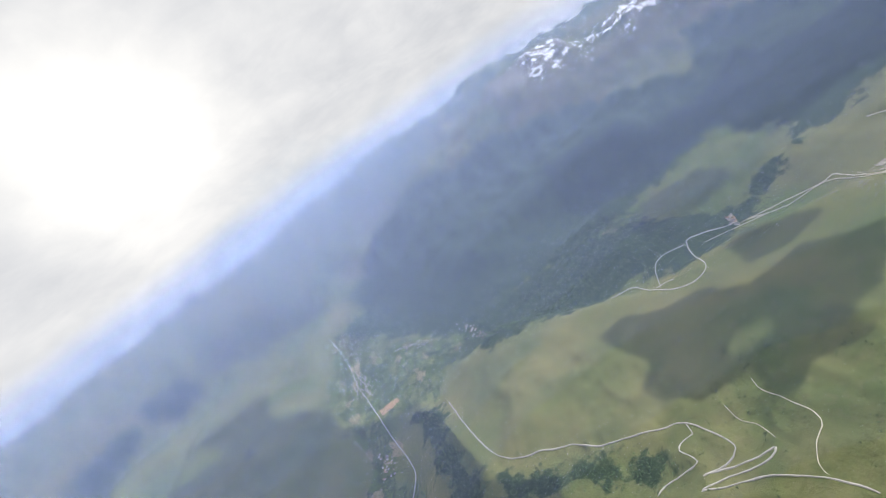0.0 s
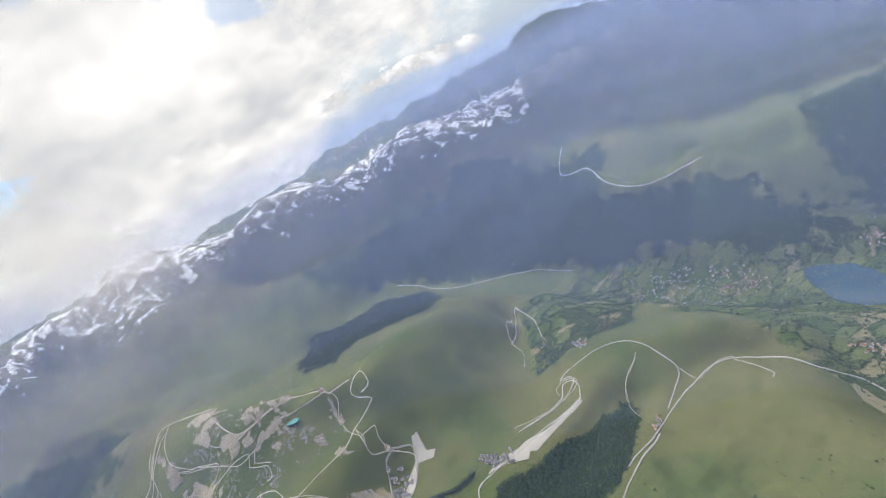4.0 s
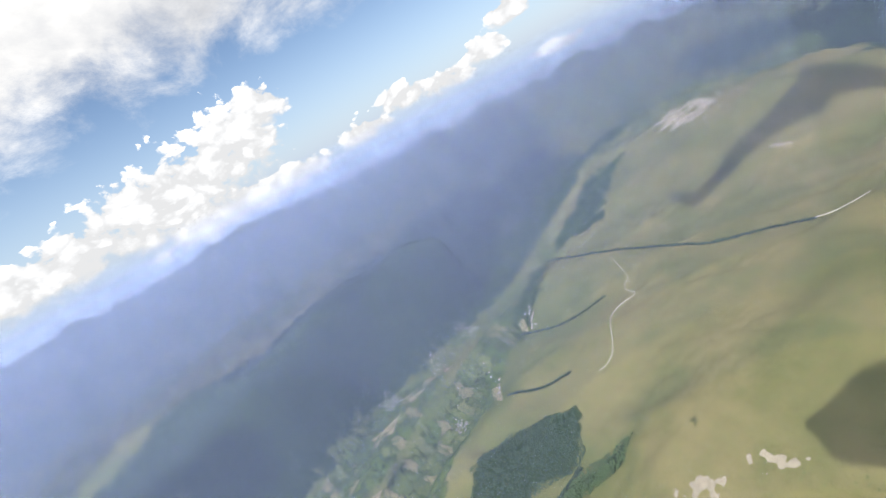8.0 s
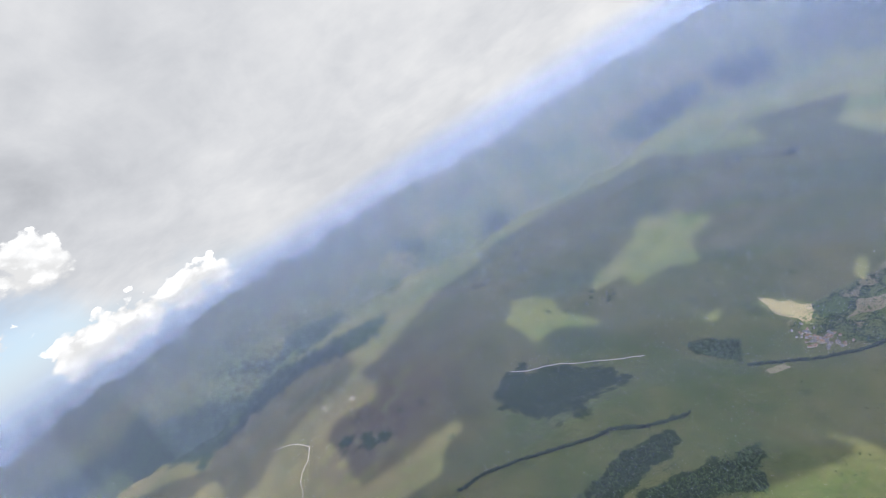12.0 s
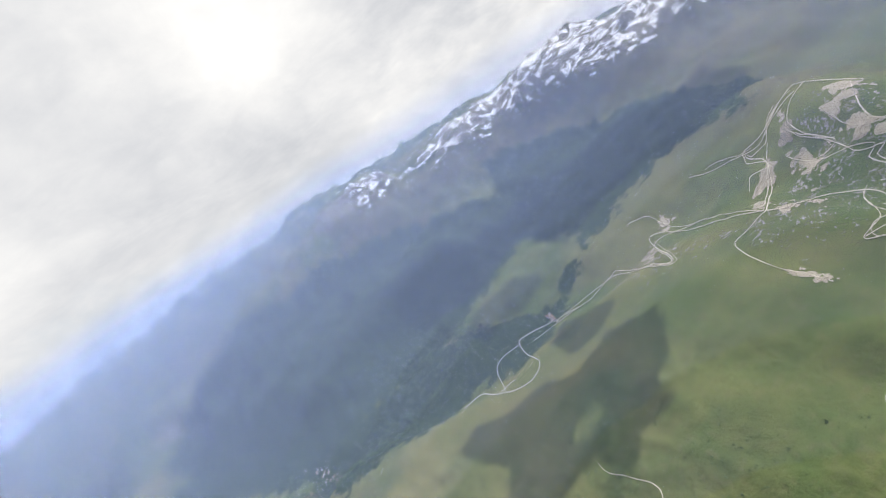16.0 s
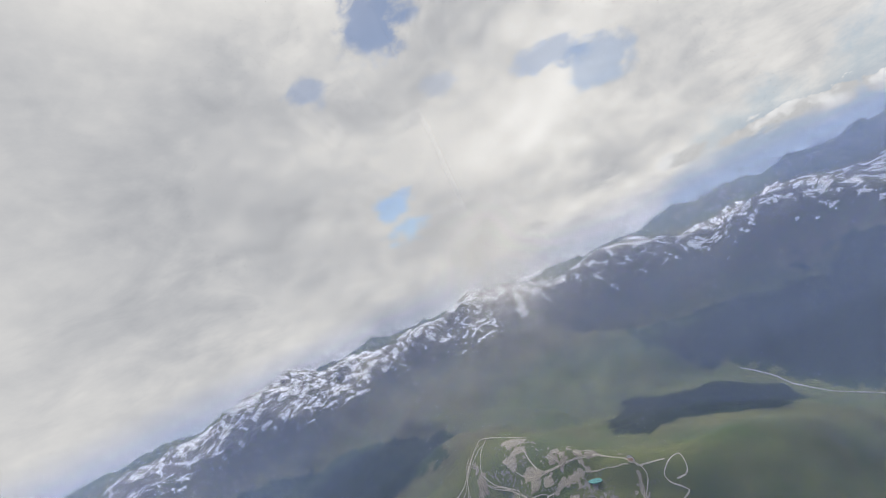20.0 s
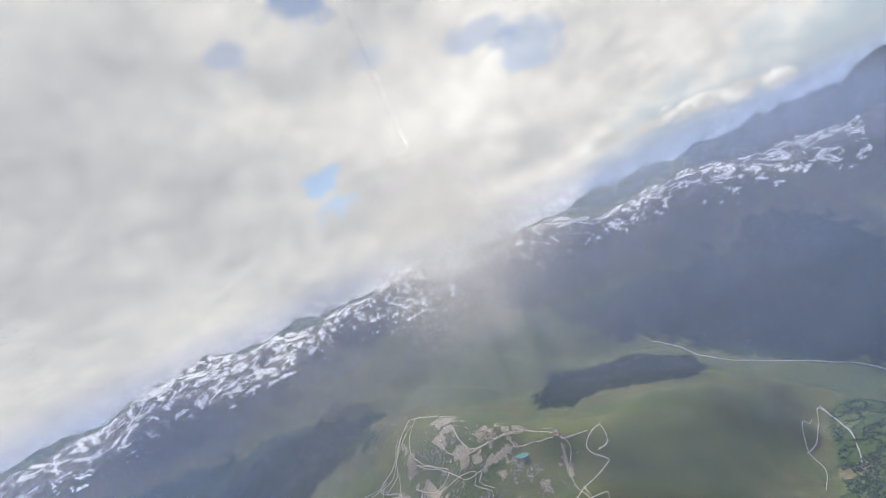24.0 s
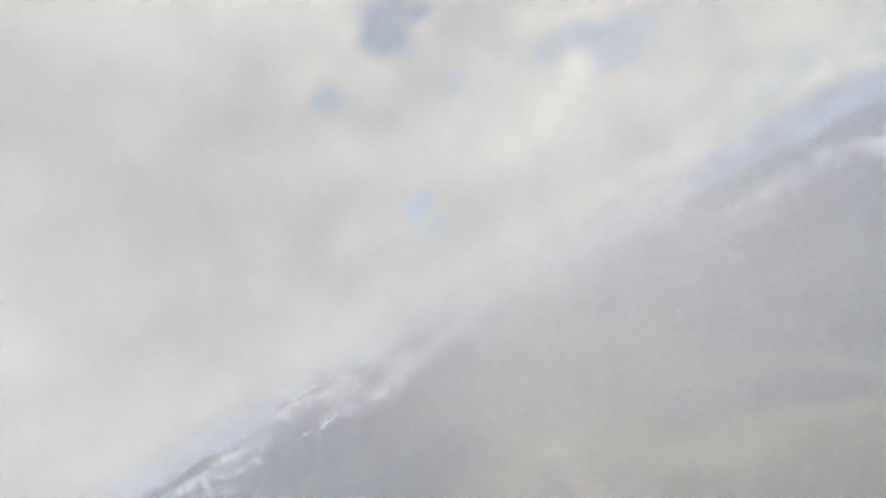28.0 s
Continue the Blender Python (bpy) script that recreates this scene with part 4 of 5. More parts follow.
shading_cloud([(-2624, 2787, 306), (-2595, 2906, 370), (-2374, 3097, 301), (-2313, 3010, 204), (-2442, 2794, 204), (-2592, 2720, 240)])
shading_cloud([(-2061, 3618, 404), (-1607, 3850, 323), (-1346, 3864, 247), (-972, 3781, 148), (-1003, 3506, 58), (-1331, 3522, 91), (-1762, 3452, 160), (-1943, 3457, 232)])
shading_cloud([(-3308, 1557, 241), (-3296, 1633, 270), (-3117, 1709, 152), (-2294, 1160, 342), (-3272, 1487, 186)])
shading_cloud([(-522, -312, 333), (-557, -357, 348), (-649, -326, 375), (-756, -260, 384), (-927, -257, 327), (-987, -272, 344), (-1025, -186, 380), (-1039, -108, 386), (-1072, -37, 351), (-584, -90, 310)])
shading_cloud([(3016, -584, 634), (2304, -1251, 495), (1974, -1241, 299), (1490, -1179, 257), (1243, -1318, 301), (1149, -1166, 141), (1194, -1015, 59), (1441, -883, 55), (1943, -654, 74), (2333, -321, 155), (2721, -323, 334)])
# the country behind the western crest lies in the deck's shade
shading_cloud([(round(r * math.sin(radians(a))), round(r * math.cos(radians(a))), 420) for r, a in ((2950, 112), (2450, 124), (2250, 138), (2080, 152), (2300, 163), (2300, 180), (2200, 190), (2500, 200), (3000, 212), (3700, 222), (4800, 222), (4800, 205), (4800, 188), (4800, 170), (4800, 150), (4800, 130), (4700, 110))])


def ball(level=2):
    bm = bmesh.new()
    bmesh.ops.create_icosphere(bm, subdivisions=level, radius=1)
    bm.verts.ensure_lookup_table()
    V = np.array([v.co[:] for v in bm.verts])
    F = np.array([[v.index for v in f.verts] for f in bm.faces])
    bm.free()
    return V, F


BALL1 = ball(1)


# ---- a bank of mist ahead of the flight's end ----
MIST_AT, MIST_AZ = Vector((45.7, 45.5, EYE_Z)), radians(81.5)


def mist_front(ahead, radius, alpha, low):
    """A soft round sheet of cloud square to the way."""
    m, N = material("mist")
    at = N.add("ShaderNodeTexCoord").outputs["Object"]
    r = N.math("DIVIDE", N.vec("LENGTH", at), radius)
    r = N.math("ADD", r, N.math("MULTIPLY", N.math("SUBTRACT", N.noise(at, 1.8 / radius, 5.0, 0.55), 0.5), 0.9))
    wide = 120.0
    N.add("ShaderNodeOutputMaterial", Surface=N.add("ShaderNodeMixShader", i0=N.ramp(r, 0.0, 1.0, alpha, 0.0), i1=N.add("ShaderNodeBsdfTransparent").outputs[0], i2=air(N, (0.90, 0.90, 0.91), 0.5)).outputs[0])
    n = 28
    V = [(0, 0, 0)] + [(wide * k / 4 * math.cos(t), wide * k / 4 * math.sin(t), 0.0) for k in range(1, 5) for t in (2 * math.pi * i / n for i in range(n))]
    F = [(0, 1 + i, 1 + (i + 1) % n) for i in range(n)]
    F += [(1 + k * n + i, 1 + (k + 1) * n + i, 1 + (k + 1) * n + (i + 1) % n, 1 + k * n + (i + 1) % n) for k in range(3) for i in range(n)]
    ob = solid("mist_bank", V, F, m, smooth=True)
    fwd = Vector((math.sin(MIST_AZ), math.cos(MIST_AZ), 0))
    ob.matrix_world = Matrix.Translation(MIST_AT + fwd * ahead - Vector((0, 0, low))) @ fwd.to_track_quat("Z", "Y").to_matrix().to_4x4()
    return tagged(ob, "thin grey mist at the cloud's edge", "mist", kind="structure")


for k in range(6):
    mist_front(44 + 8 * k, 8.0 + 3.4 * k, 0.13, 0.5 + 0.9 * k)
mist_front(52, 60.0, 0.15, -8.0)
for k in range(3):
    mist_front(41.2 + 1.4 * k, 10.0 + 2.0 * k, 0.17, 0.4 + 0.6 * k)

# ---- water ----
def water(name, cx, cy, a, b, turn, z, mat, label):
    """A sheet of water with a rounded, uneven shore."""
    V = []
    for i in range(48):
        t = 2 * math.pi * i / 48
        k = 1 + 0.10 * math.sin(2 * t + 1) + 0.06 * math.sin(3 * t + 2) + 0.03 * math.sin(7 * t)
        u, v = a * k * math.cos(t), b * k * math.sin(t)
        c, s = math.cos(radians(turn)), math.sin(radians(turn))
        V.append((cx + u * c - v * s, cy + u * s + v * c, z))
    V2 = [(x, y, z - 2) for x, y, z in V]
    F = [tuple(range(48))] + [(i, i + 48, (i + 1) % 48 + 48, (i + 1) % 48) for i in range(48)]
    return tagged(solid(name, V + V2, F, mat), label, "water", kind="structure")


LAKE_WATER = plain("lake_water", (0.035, 0.075, 0.11), 0.08, 0.1, 0.01)
POND_WATER = plain("reservoir_water", (0.10, 0.26, 0.25), 0.1, 0.1, 0.05)
water("lake", 735, -1195, 150, 80, -28, 4.5, LAKE_WATER, "blue-grey valley lake with a village at its end")
water("reservoir", 1152, 267, 17, 11, 60, float(on_ground(1152, 267)[0]) + 5, POND_WATER, "small turquoise snow-making reservoir on the ski hill")


# ---- roads and bare ground ----
def smooth_line(points, step):
    p = np.array(points, float)
    q = []
    for i in range(len(p) - 1):
        a, b, c, d = p[max(i - 1, 0)], p[i], p[i + 1], p[min(i + 2, len(p) - 1)]
        n = max(2, int(np.linalg.norm(c - b) / step))
        for k in range(n):
            t = k / n
            q.append(0.5 * (2 * b + (c - a) * t + (2 * a - 5 * b + 4 * c - d) * t * t + (3 * b - a - 3 * c + d) * t ** 3))
    q.append(p[-1])
    return np.array(q)


def road(name, width, *points):
    """A ribbon of pale surface on a low bank, laid over the land."""
    q = smooth_line(points, 9.0)
    q = q + np.stack([fractal(q[:, 0], q[:, 1], 50, 2), fractal(q[:, 1], q[:, 0] + 300, 50, 2)], 1) * 2.0
    d = np.gradient(q, axis=0)
    nrm = np.stack([-d[:, 1], d[:, 0]], 1) / (np.linalg.norm(d, axis=1)[:, None] + 1e-9)
    w = width * (0.34 if "track" in name or "path" in name else 0.48) * (1 + 0.35 * fractal(q[:, 0] + 50, q[:, 1], 40, 2))[:, None]
    rows = []
    for side, drop in ((-1.5, -3.0), (-1, 0), (1, 0), (1.5, -3.0)):
        e = q + nrm * w * side
        rows.append(np.stack([e[:, 0], e[:, 1], on_ground(e[:, 0], e[:, 1]) + 0.9 + 0.0006 * np.hypot(e[:, 0], e[:, 1]) + drop], 1))
    mid = np.maximum(rows[1][:, 2], rows[2][:, 2])
    rows[1][:, 2] = rows[2][:, 2] = mid
    n = len(q)
    V = np.concatenate(rows)
    i = np.arange(n - 1)
    F = np.concatenate([np.stack([k * n + i, k * n + i + 1, (k + 1) * n + i + 1, (k + 1) * n + i], 1) for k in range(3)])
    kind = "track" if "track" in name or "path" in name or "loop" in name else "road"
    mat = GRAVEL_PALE if kind == "track" else TARMAC
    return tagged(soup(kind, V, F, mat, False), "pale gravel track winding over the meadows" if kind == "track" else "pale grey mountain road on a low bank", kind, kind="structure")


GRAVEL_PALE = plain("pale_gravel", (0.42, 0.385, 0.31), 0.95, 0.25, 0.08)


def patch(name, kind, *outline):
    """A flat piece of other ground: scree, car park, mown field, bare rock."""
    edge = np.array(outline, float)
    lo, hi = edge.min(0) - 8, edge.max(0) + 8
    step = max(2.0, (hi - lo).max() / 90)
    xs, ys = np.arange(lo[0], hi[0] + step, step), np.arange(lo[1], hi[1] + step, step)
    X, Y = np.meshgrid(xs, ys, indexing="ij")
    x, y = X.ravel(), Y.ravel()
    rough = 0.0 if kind == "tarmac" else 1.0
    size = (hi - lo).max()
    m = inside(x, y, outline, 5 + 0.2 * size * rough) + rough * (1.3 if kind == "gravel" else 0.3) * fractal(x, y, 0.09 * size + 5, 5)
    z = on_ground(x, y) + 0.55 + 0.0005 * np.hypot(x, y)
    if kind == "gravel":
        z = z + np.maximum(0, fractal(x, y, 14, 3, True)) * 2.0
    k = len(ys)
    i, j = np.meshgrid(np.arange(len(xs) - 1), np.arange(k - 1), indexing="ij")
    q = np.stack([i * k + j, (i + 1) * k + j, (i + 1) * k + j + 1, i * k + j + 1], -1).reshape(-1, 4)
    q = q[m[q].mean(1) > (0.7 if kind == "gravel" else 0.5)]
    if not len(q):
        return
    # close the piece downwards, so that it has thickness
    V = np.stack([x, y, z], 1)
    names = {"gravel": ("scree", "bare stony ground and broken rock in the meadow", GRAVEL), "tarmac": ("car_park", "pale paved ground beside the ski resort", TARMAC),
             "straw": ("mown_field", "mown straw-coloured hay field", STRAW), "earth": ("bare_field", "orange-brown ploughed field", EARTH)}
    nm, label, mat = names[kind]
    if name == "runway":
        nm, label = "runway", "short sloping paved mountain runway"
    return tagged(soup(nm, V, q, mat), label, nm.replace("_", " "), kind="structure")


road('valley_road', 2.6, (-315, 1487), (-274, 1248), (-235, 1089), (-185, 981), (-105, 929), (-40, 887), (0, 838), (69, 795), (123, 758), (174, 715), (189, 673), (198, 623), (195, 603), (169, 597), (141, 602), (120, 606), (145, 599), (197, 572), (226, 562), (236, 556), (219, 549), (186, 562), (151, 580), (115, 586), (100, 587), (148, 564), (188, 540), (215, 508), (240, 469), (257, 432), (264, 406))
road('farm_lane', 1.8, (172, 713), (164, 686), (138, 691), (124, 676), (133, 636), (107, 641), (64, 652), (39, 647))
road('meadow_track', 1.5, (318, 684), (306, 643), (315, 586), (311, 530), (281, 515), (253, 489), (246, 470))
road('meadow_track_b', 1.1, (246, 682), (243, 641), (254, 606), (249, 568))
road('resort_road', 2.8, (636, 273), (653, 225), (646, 161), (657, 114), (649, 52), (695, 9), (775, -13), (788, -68), (792, -142))
road('resort_road_b', 2.8, (493, 236), (545, 264), (607, 291), (638, 241))
road('airfield_road', 2.4, (792, -142), (802, -229), (803, -310), (854, -355), (887, -361), (898, -336), (861, -301), (846, -251), (839, -165))
road('pass_road', 3.2, (524, -143), (561, -185), (589, -244), (610, -306), (636, -379))
road('dome_loop', 1.6, (755, 103), (775, 90), (767, 40), (740, 32), (689, 68), (660, 113))
road('dome_road', 2.8, (616, -275), (638, -365), (666, -447), (695, -576), (691, -655), (617, -726), (533, -728), (490, -783), (425, -766))
road('dome_road_b', 2.4, (674, -443), (735, -550), (792, -558), (875, -544), (915, -493), (930, -387), (919, -342), (907, -365), (879, -356), (846, -281), (839, -195))
road('dome_path', 1.2, (819, -511), (800, -457), (762, -409), (698, -388))
road('hill_road', 1.8, (1198, -360), (1239, -411), (1334, -472), (1220, -473), (1110, -423))
road('valley_floor_road', 3.4, (2286, -298), (2167, -384), (2018, -462), (1903, -590), (1741, -754), (1523, -853))
road('station_road', 3.4, (2009, -1325), (1926, -1224), (1785, -1270), (1599, -1208), (1438, -1204), (1325, -1272), (1228, -1340))
road('hamlet_road', 2.4, (348, 1329), (422, 1281), (420, 1083), (525, 1040), (616, 1256), (669, 1253), (733, 1190))
road('hamlet_lane', 1.8, (420, 1113), (495, 1271), (546, 1297), (614, 1267))
road('hamlet_lane_b', 1.6, (430, 1169), (476, 1173), (462, 1108))
road('ski_track', 2.2, (744, 1170), (893, 1035), (925, 997), (883, 783), (924, 802), (1027, 929), (1062, 908), (1033, 734), (988, 559), (1040, 470), (1051, 403), (1036, 363), (972, 330), (994, 253), (1013, 182), (1048, 142), (1071, 92), (1082, 72), (1095, 98), (1112, 109), (1136, 91), (1159, 63), (1114, 58), (1100, 87))
road('ski_track_b', 2.4, (988, 559), (1135, 599), (1208, 634), (1248, 703), (1301, 659), (1398, 632), (1461, 609), (1377, 473))
road('ski_track_c', 1.6, (1445, 598), (1305, 596), (1244, 543), (1200, 472), (1172, 523), (1196, 576))
road('ski_track_d', 2.6, (1352, 467), (1210, 405), (1203, 320), (1218, 239), (1154, 164), (1142, 150), (1145, 95))
road('ski_track_e', 2.0, (988, 559), (933, 587), (889, 598), (824, 496), (797, 394))
road('ski_track_f', 2.0, (1048, 142), (1004, 141), (983, 140), (982, 107), (969, 76), (946, 59), (904, 100))
road('ski_track_g', 2.0, (987, 565), (1069, 772), (1014, 905), (882, 774), (911, 1003), (816, 1070), (762, 1151))
road('ski_track_h', 1.6, (987, 565), (1157, 613), (1327, 651), (1424, 619))
road('ski_track_i', 1.4, (1026, 396), (964, 355), (908, 371), (922, 328))
road('ski_track_j', 1.5, (1412, 605), (1343, 638), (1255, 676), (1255, 801), (1251, 877))
road('ski_track_k', 1.4, (1252, 565), (1207, 486), (1148, 430), (1148, 374), (1131, 387), (1102, 350))
road('ski_track_l', 1.6, (1330, 461), (1261, 484), (1200, 420), (1197, 345), (1213, 250))
road('ski_track_m', 1.6, (1164, 169), (1126, 144), (1096, 165), (1051, 160), (1019, 140), (996, 141))
road('ski_track_n', 1.4, (1019, 140), (1030, 101), (1007, 109), (990, 105))
road('ski_track_o', 1.4, (803, 1090), (728, 1159), (648, 1213))
road('ski_track_p', 1.2, (1117, 1067), (1142, 995), (1085, 881), (1069, 772))
road('ski_track_q', 1.4, (1023, 910), (890, 760), (878, 829), (929, 956))
road('ski_track_r', 1.3, (912, 369), (956, 315), (927, 254), (1003, 360))
road('resort_lane', 2.4, (985, 107), (972, 55), (946, 59), (866, 115), (882, 147), (958, 130), (981, 98))
road('west_path', 1.7, (-1186, -1271), (-1083, -1130), (-1033, -1112), (-953, -992), (-913, -1027), (-848, -1017), (-697, -881), (-635, -859), (-615, -876))
road('west_path_b', 1.7, (-1216, -587), (-1243, -534), (-1257, -479))
road('ridge_path', 2.0, (-1737, -342), (-1600, -232), (-1559, -242), (-1500, -292), (-1396, -290), (-1344, -320), (-1221, -312), (-1141, -360))
road('ridge_path_b', 1.6, (-1272, -484), (-1216, -579))
road('east_lane', 2.2, (-465, 966), (-378, 899), (-307, 836), (-271, 776), (-253, 673))
road('luchon_road', 2.6, (-562, 1147), (-514, 1277), (-528, 1377), (-599, 1618), (-701, 1991), (-762, 2202), (-845, 2604), (-961, 3006))
road('far_track', 2.6, (-3308, 123), (-3224, 266), (-3617, 373))
road('far_track_b', 2.4, (-3230, 190), (-3024, 369))
road('east_track', 1.6, (-1292, 398), (-1220, 470), (-1119, 577), (-1019, 674))

patch('scree_a', 'gravel', (1368, 520), (1370, 471), (1257, 437), (1198, 375), (1172, 391), (1219, 454))
patch('scree_b', 'gravel', (1203, 549), (1205, 517), (1119, 481), (1135, 516))
patch('scree_c', 'gravel', (909, 220), (923, 184), (903, 151), (879, 195))
patch('scree_d', 'gravel', (899, 327), (907, 306), (893, 308))
patch('scree_e', 'gravel', (1084, 238), (1087, 222), (1054, 218), (1064, 234))
patch('scree_f', 'gravel', (1004, 202), (1006, 173), (994, 178))
patch('scree_g', 'gravel', (1141, 364), (1119, 288), (1108, 301))
patch('scree_h', 'gravel', (824, 496), (806, 395), (793, 404), (801, 452))
patch('scree_i', 'gravel', (1423, 540), (1330, 461), (1272, 471), (1192, 421), (1213, 461), (1291, 502))
patch('scree_j', 'gravel', (1200, 549), (1172, 502), (1109, 509), (1150, 542))
patch('scree_k', 'gravel', (1000, 914), (945, 866), (872, 850), (948, 914))
patch('scree_l', 'straw', (918, 211), (929, 155), (892, 151), (888, 207))
patch('scree_m', 'gravel', (1249, 374), (1236, 251), (1193, 266), (1211, 359))
patch('scree_n', 'gravel', (1011, 556), (1003, 488), (1044, 453), (1022, 459), (977, 525))
patch('scree_o', 'gravel', (812, 467), (804, 393), (795, 398), (800, 451))
patch('scree_p', 'gravel', (1083, 237), (1086, 216), (1061, 213))
patch('scree_q', 'gravel', (1201, 547), (1170, 496), (1110, 490), (1155, 526))
patch('scree_r', 'gravel', (1163, 956), (1120, 889), (1069, 887), (1052, 932))
patch('car_park', 'tarmac', (985, 43), (988, 27), (943, 31), (935, 11), (920, 27), (934, 63), (875, 103), (854, 138), (916, 103), (941, 67))
patch('car_park_b', 'tarmac', (805, -88), (799, -134), (804, -160), (793, -213), (775, -192), (773, -150), (761, -137), (786, -91), (791, -45))
patch('runway', 'tarmac', (779, -145), (762, -164), (800, -324), (817, -326))
patch('terrace_bare', 'gravel', (911, 218), (925, 188), (906, 155), (881, 200))
patch('mown_a', 'straw', (504, -1271), (450, -1271), (407, -1205), (454, -1139), (505, -1117))
patch('mown_b', 'straw', (385, -1258), (319, -1277), (301, -1222), (341, -1214))
patch('mown_c', 'straw', (257, -753), (235, -769), (209, -725), (233, -693))
patch('mown_d', 'straw', (530, -1244), (449, -1267), (426, -1199), (479, -1112))
patch('mown_e', 'straw', (-115, -1750), (-241, -1684), (-176, -1607), (-73, -1655))
patch('mown_f', 'straw', (-538, -1433), (-562, -1414), (-439, -1140), (-455, -1232))
patch('mown_g', 'straw', (-319, -1817), (-483, -1856), (-412, -1696), (-297, -1653))
patch('mown_h', 'straw', (51, -1415), (-25, -1412), (15, -1375))
patch('mown_i', 'straw', (-833, -1551), (-864, -1542), (-819, -1475), (-810, -1505))
patch('mown_j', 'straw', (356, -1250), (284, -1258), (321, -1212))
patch('mown_k', 'straw', (116, -696), (79, -709), (95, -670), (112, -665))
patch('orange_field', 'earth', (-646, 1835), (-548, 1830), (-526, 1784), (-621, 1773))
patch('mown_m', 'straw', (-610, 1561), (-559, 1544), (-535, 1428), (-586, 1463))
patch('mown_n', 'straw', (-717, 1129), (-644, 1189), (-659, 1103), (-701, 1059))
patch('mown_o', 'straw', (-901, 1027), (-789, 1066), (-766, 1010), (-834, 987))
patch('mown_p', 'straw', (-822, 2473), (-744, 2444), (-750, 2290))
patch('mown_q', 'straw', (-744, 768), (-725, 811), (-701, 798), (-725, 756))
patch('rock_a', 'gravel', (-2327, -1780), (-2378, -1524), (-2253, -1339), (-2026, -1286), (-2042, -1506))
patch('rock_b', 'gravel', (-590, -257), (-620, -227), (-628, -201), (-589, -213), (-558, -250))
patch('rock_c', 'gravel', (-1692, -143), (-1694, -108), (-1633, -124))
patch('rock_d', 'gravel', (-1619, -61), (-1609, -14), (-1587, -24))
patch('rock_e', 'gravel', (-1749, -930), (-1765, -841), (-1725, -846))
patch('rock_f', 'gravel', (-383, -493), (-417, -445), (-413, -417), (-387, -433), (-366, -499))
patch('rock_g', 'gravel', (-454, -425), (-502, -360), (-497, -329), (-453, -399))
patch('quarry', 'straw', (485, -729), (395, -719), (378, -669), (438, -680))
patch('piste_a', 'gravel', (1360, 497), (1361, 467), (1265, 441), (1209, 419), (1171, 379), (1178, 425), (1233, 458), (1289, 481))
patch('piste_b', 'gravel', (1192, 550), (1166, 511), (1089, 463), (1044, 446), (1078, 481), (1157, 533))
patch('piste_c', 'gravel', (1337, 617), (1275, 574), (1235, 564), (1148, 585), (1003, 568), (1119, 620), (1242, 614))
patch('piste_d', 'gravel', (921, 211), (926, 167), (903, 160), (880, 198), (892, 220))
patch('piste_e', 'gravel', (1130, 162), (1097, 159), (1049, 164), (1087, 178))
patch('piste_f', 'gravel', (1025, 207), (1018, 176), (999, 176), (1002, 204))
patch('piste_g', 'gravel', (1217, 369), (1248, 252), (1214, 175), (1195, 244), (1190, 346))
patch('piste_h', 'gravel', (817, 433), (808, 390), (792, 424), (809, 478))
patch('piste_i', 'gravel', (1097, 239), (1089, 213), (1062, 216), (1070, 237))
patch('piste_j', 'gravel', (913, 324), (907, 304), (896, 311), (902, 328))
patch('piste_k', 'gravel', (1193, 422), (1166, 335), (1180, 279), (1169, 290), (1150, 339), (1168, 408))
patch('piste_l', 'gravel', (1002, 915), (989, 885), (916, 870), (941, 912))
road('piste_track_a', 1.6, (1387, 649), (1343, 657), (1280, 644), (1257, 654), (1235, 676), (1247, 693), (1220, 685), (1193, 620), (1146, 609), (1041, 580), (988, 557))
road('piste_track_b', 1.6, (1256, 575), (1230, 535), (1214, 497), (1187, 479), (1172, 501), (1154, 479), (1158, 430), (1150, 392), (1129, 401), (1116, 383), (1100, 360), (1077, 361), (1075, 376))
road('piste_track_c', 1.6, (1051, 147), (1020, 134), (1002, 142))
road('piste_track_g', 1.6, (975, 327), (956, 355), (930, 363), (913, 351), (925, 315), (940, 274))
road('piste_track_h', 1.6, (1268, 828), (1278, 802), (1255, 714), (1262, 683))
road('piste_track_i', 1.6, (1063, 397), (1031, 396), (993, 371), (971, 326))
road('piste_track_k', 1.6, (1156, 355), (1178, 287), (1162, 209), (1154, 176))
road('piste_track_m', 1.6, (1108, 643), (1161, 660), (1170, 618))
road('slope_track_a', 1.3, (1339, -479), (1222, -475), (1153, -444), (1103, -433), (1096, -420))
road('slope_track_b', 1.3, (831, -523), (809, -487), (799, -454), (783, -431), (749, -403))
road('slope_track_c', 1.3, (1319, -440), (1218, -371), (1149, -364), (1086, -328))
road('slope_track_d', 1.3, (737, -560), (690, -566), (702, -637), (687, -674))
road('slope_track_e', 1.3, (677, -665), (603, -647), (568, -642), (560, -626))
road('slope_track_f', 1.3, (876, -306), (903, -317), (907, -350), (884, -370), (859, -341), (848, -252), (865, -163))


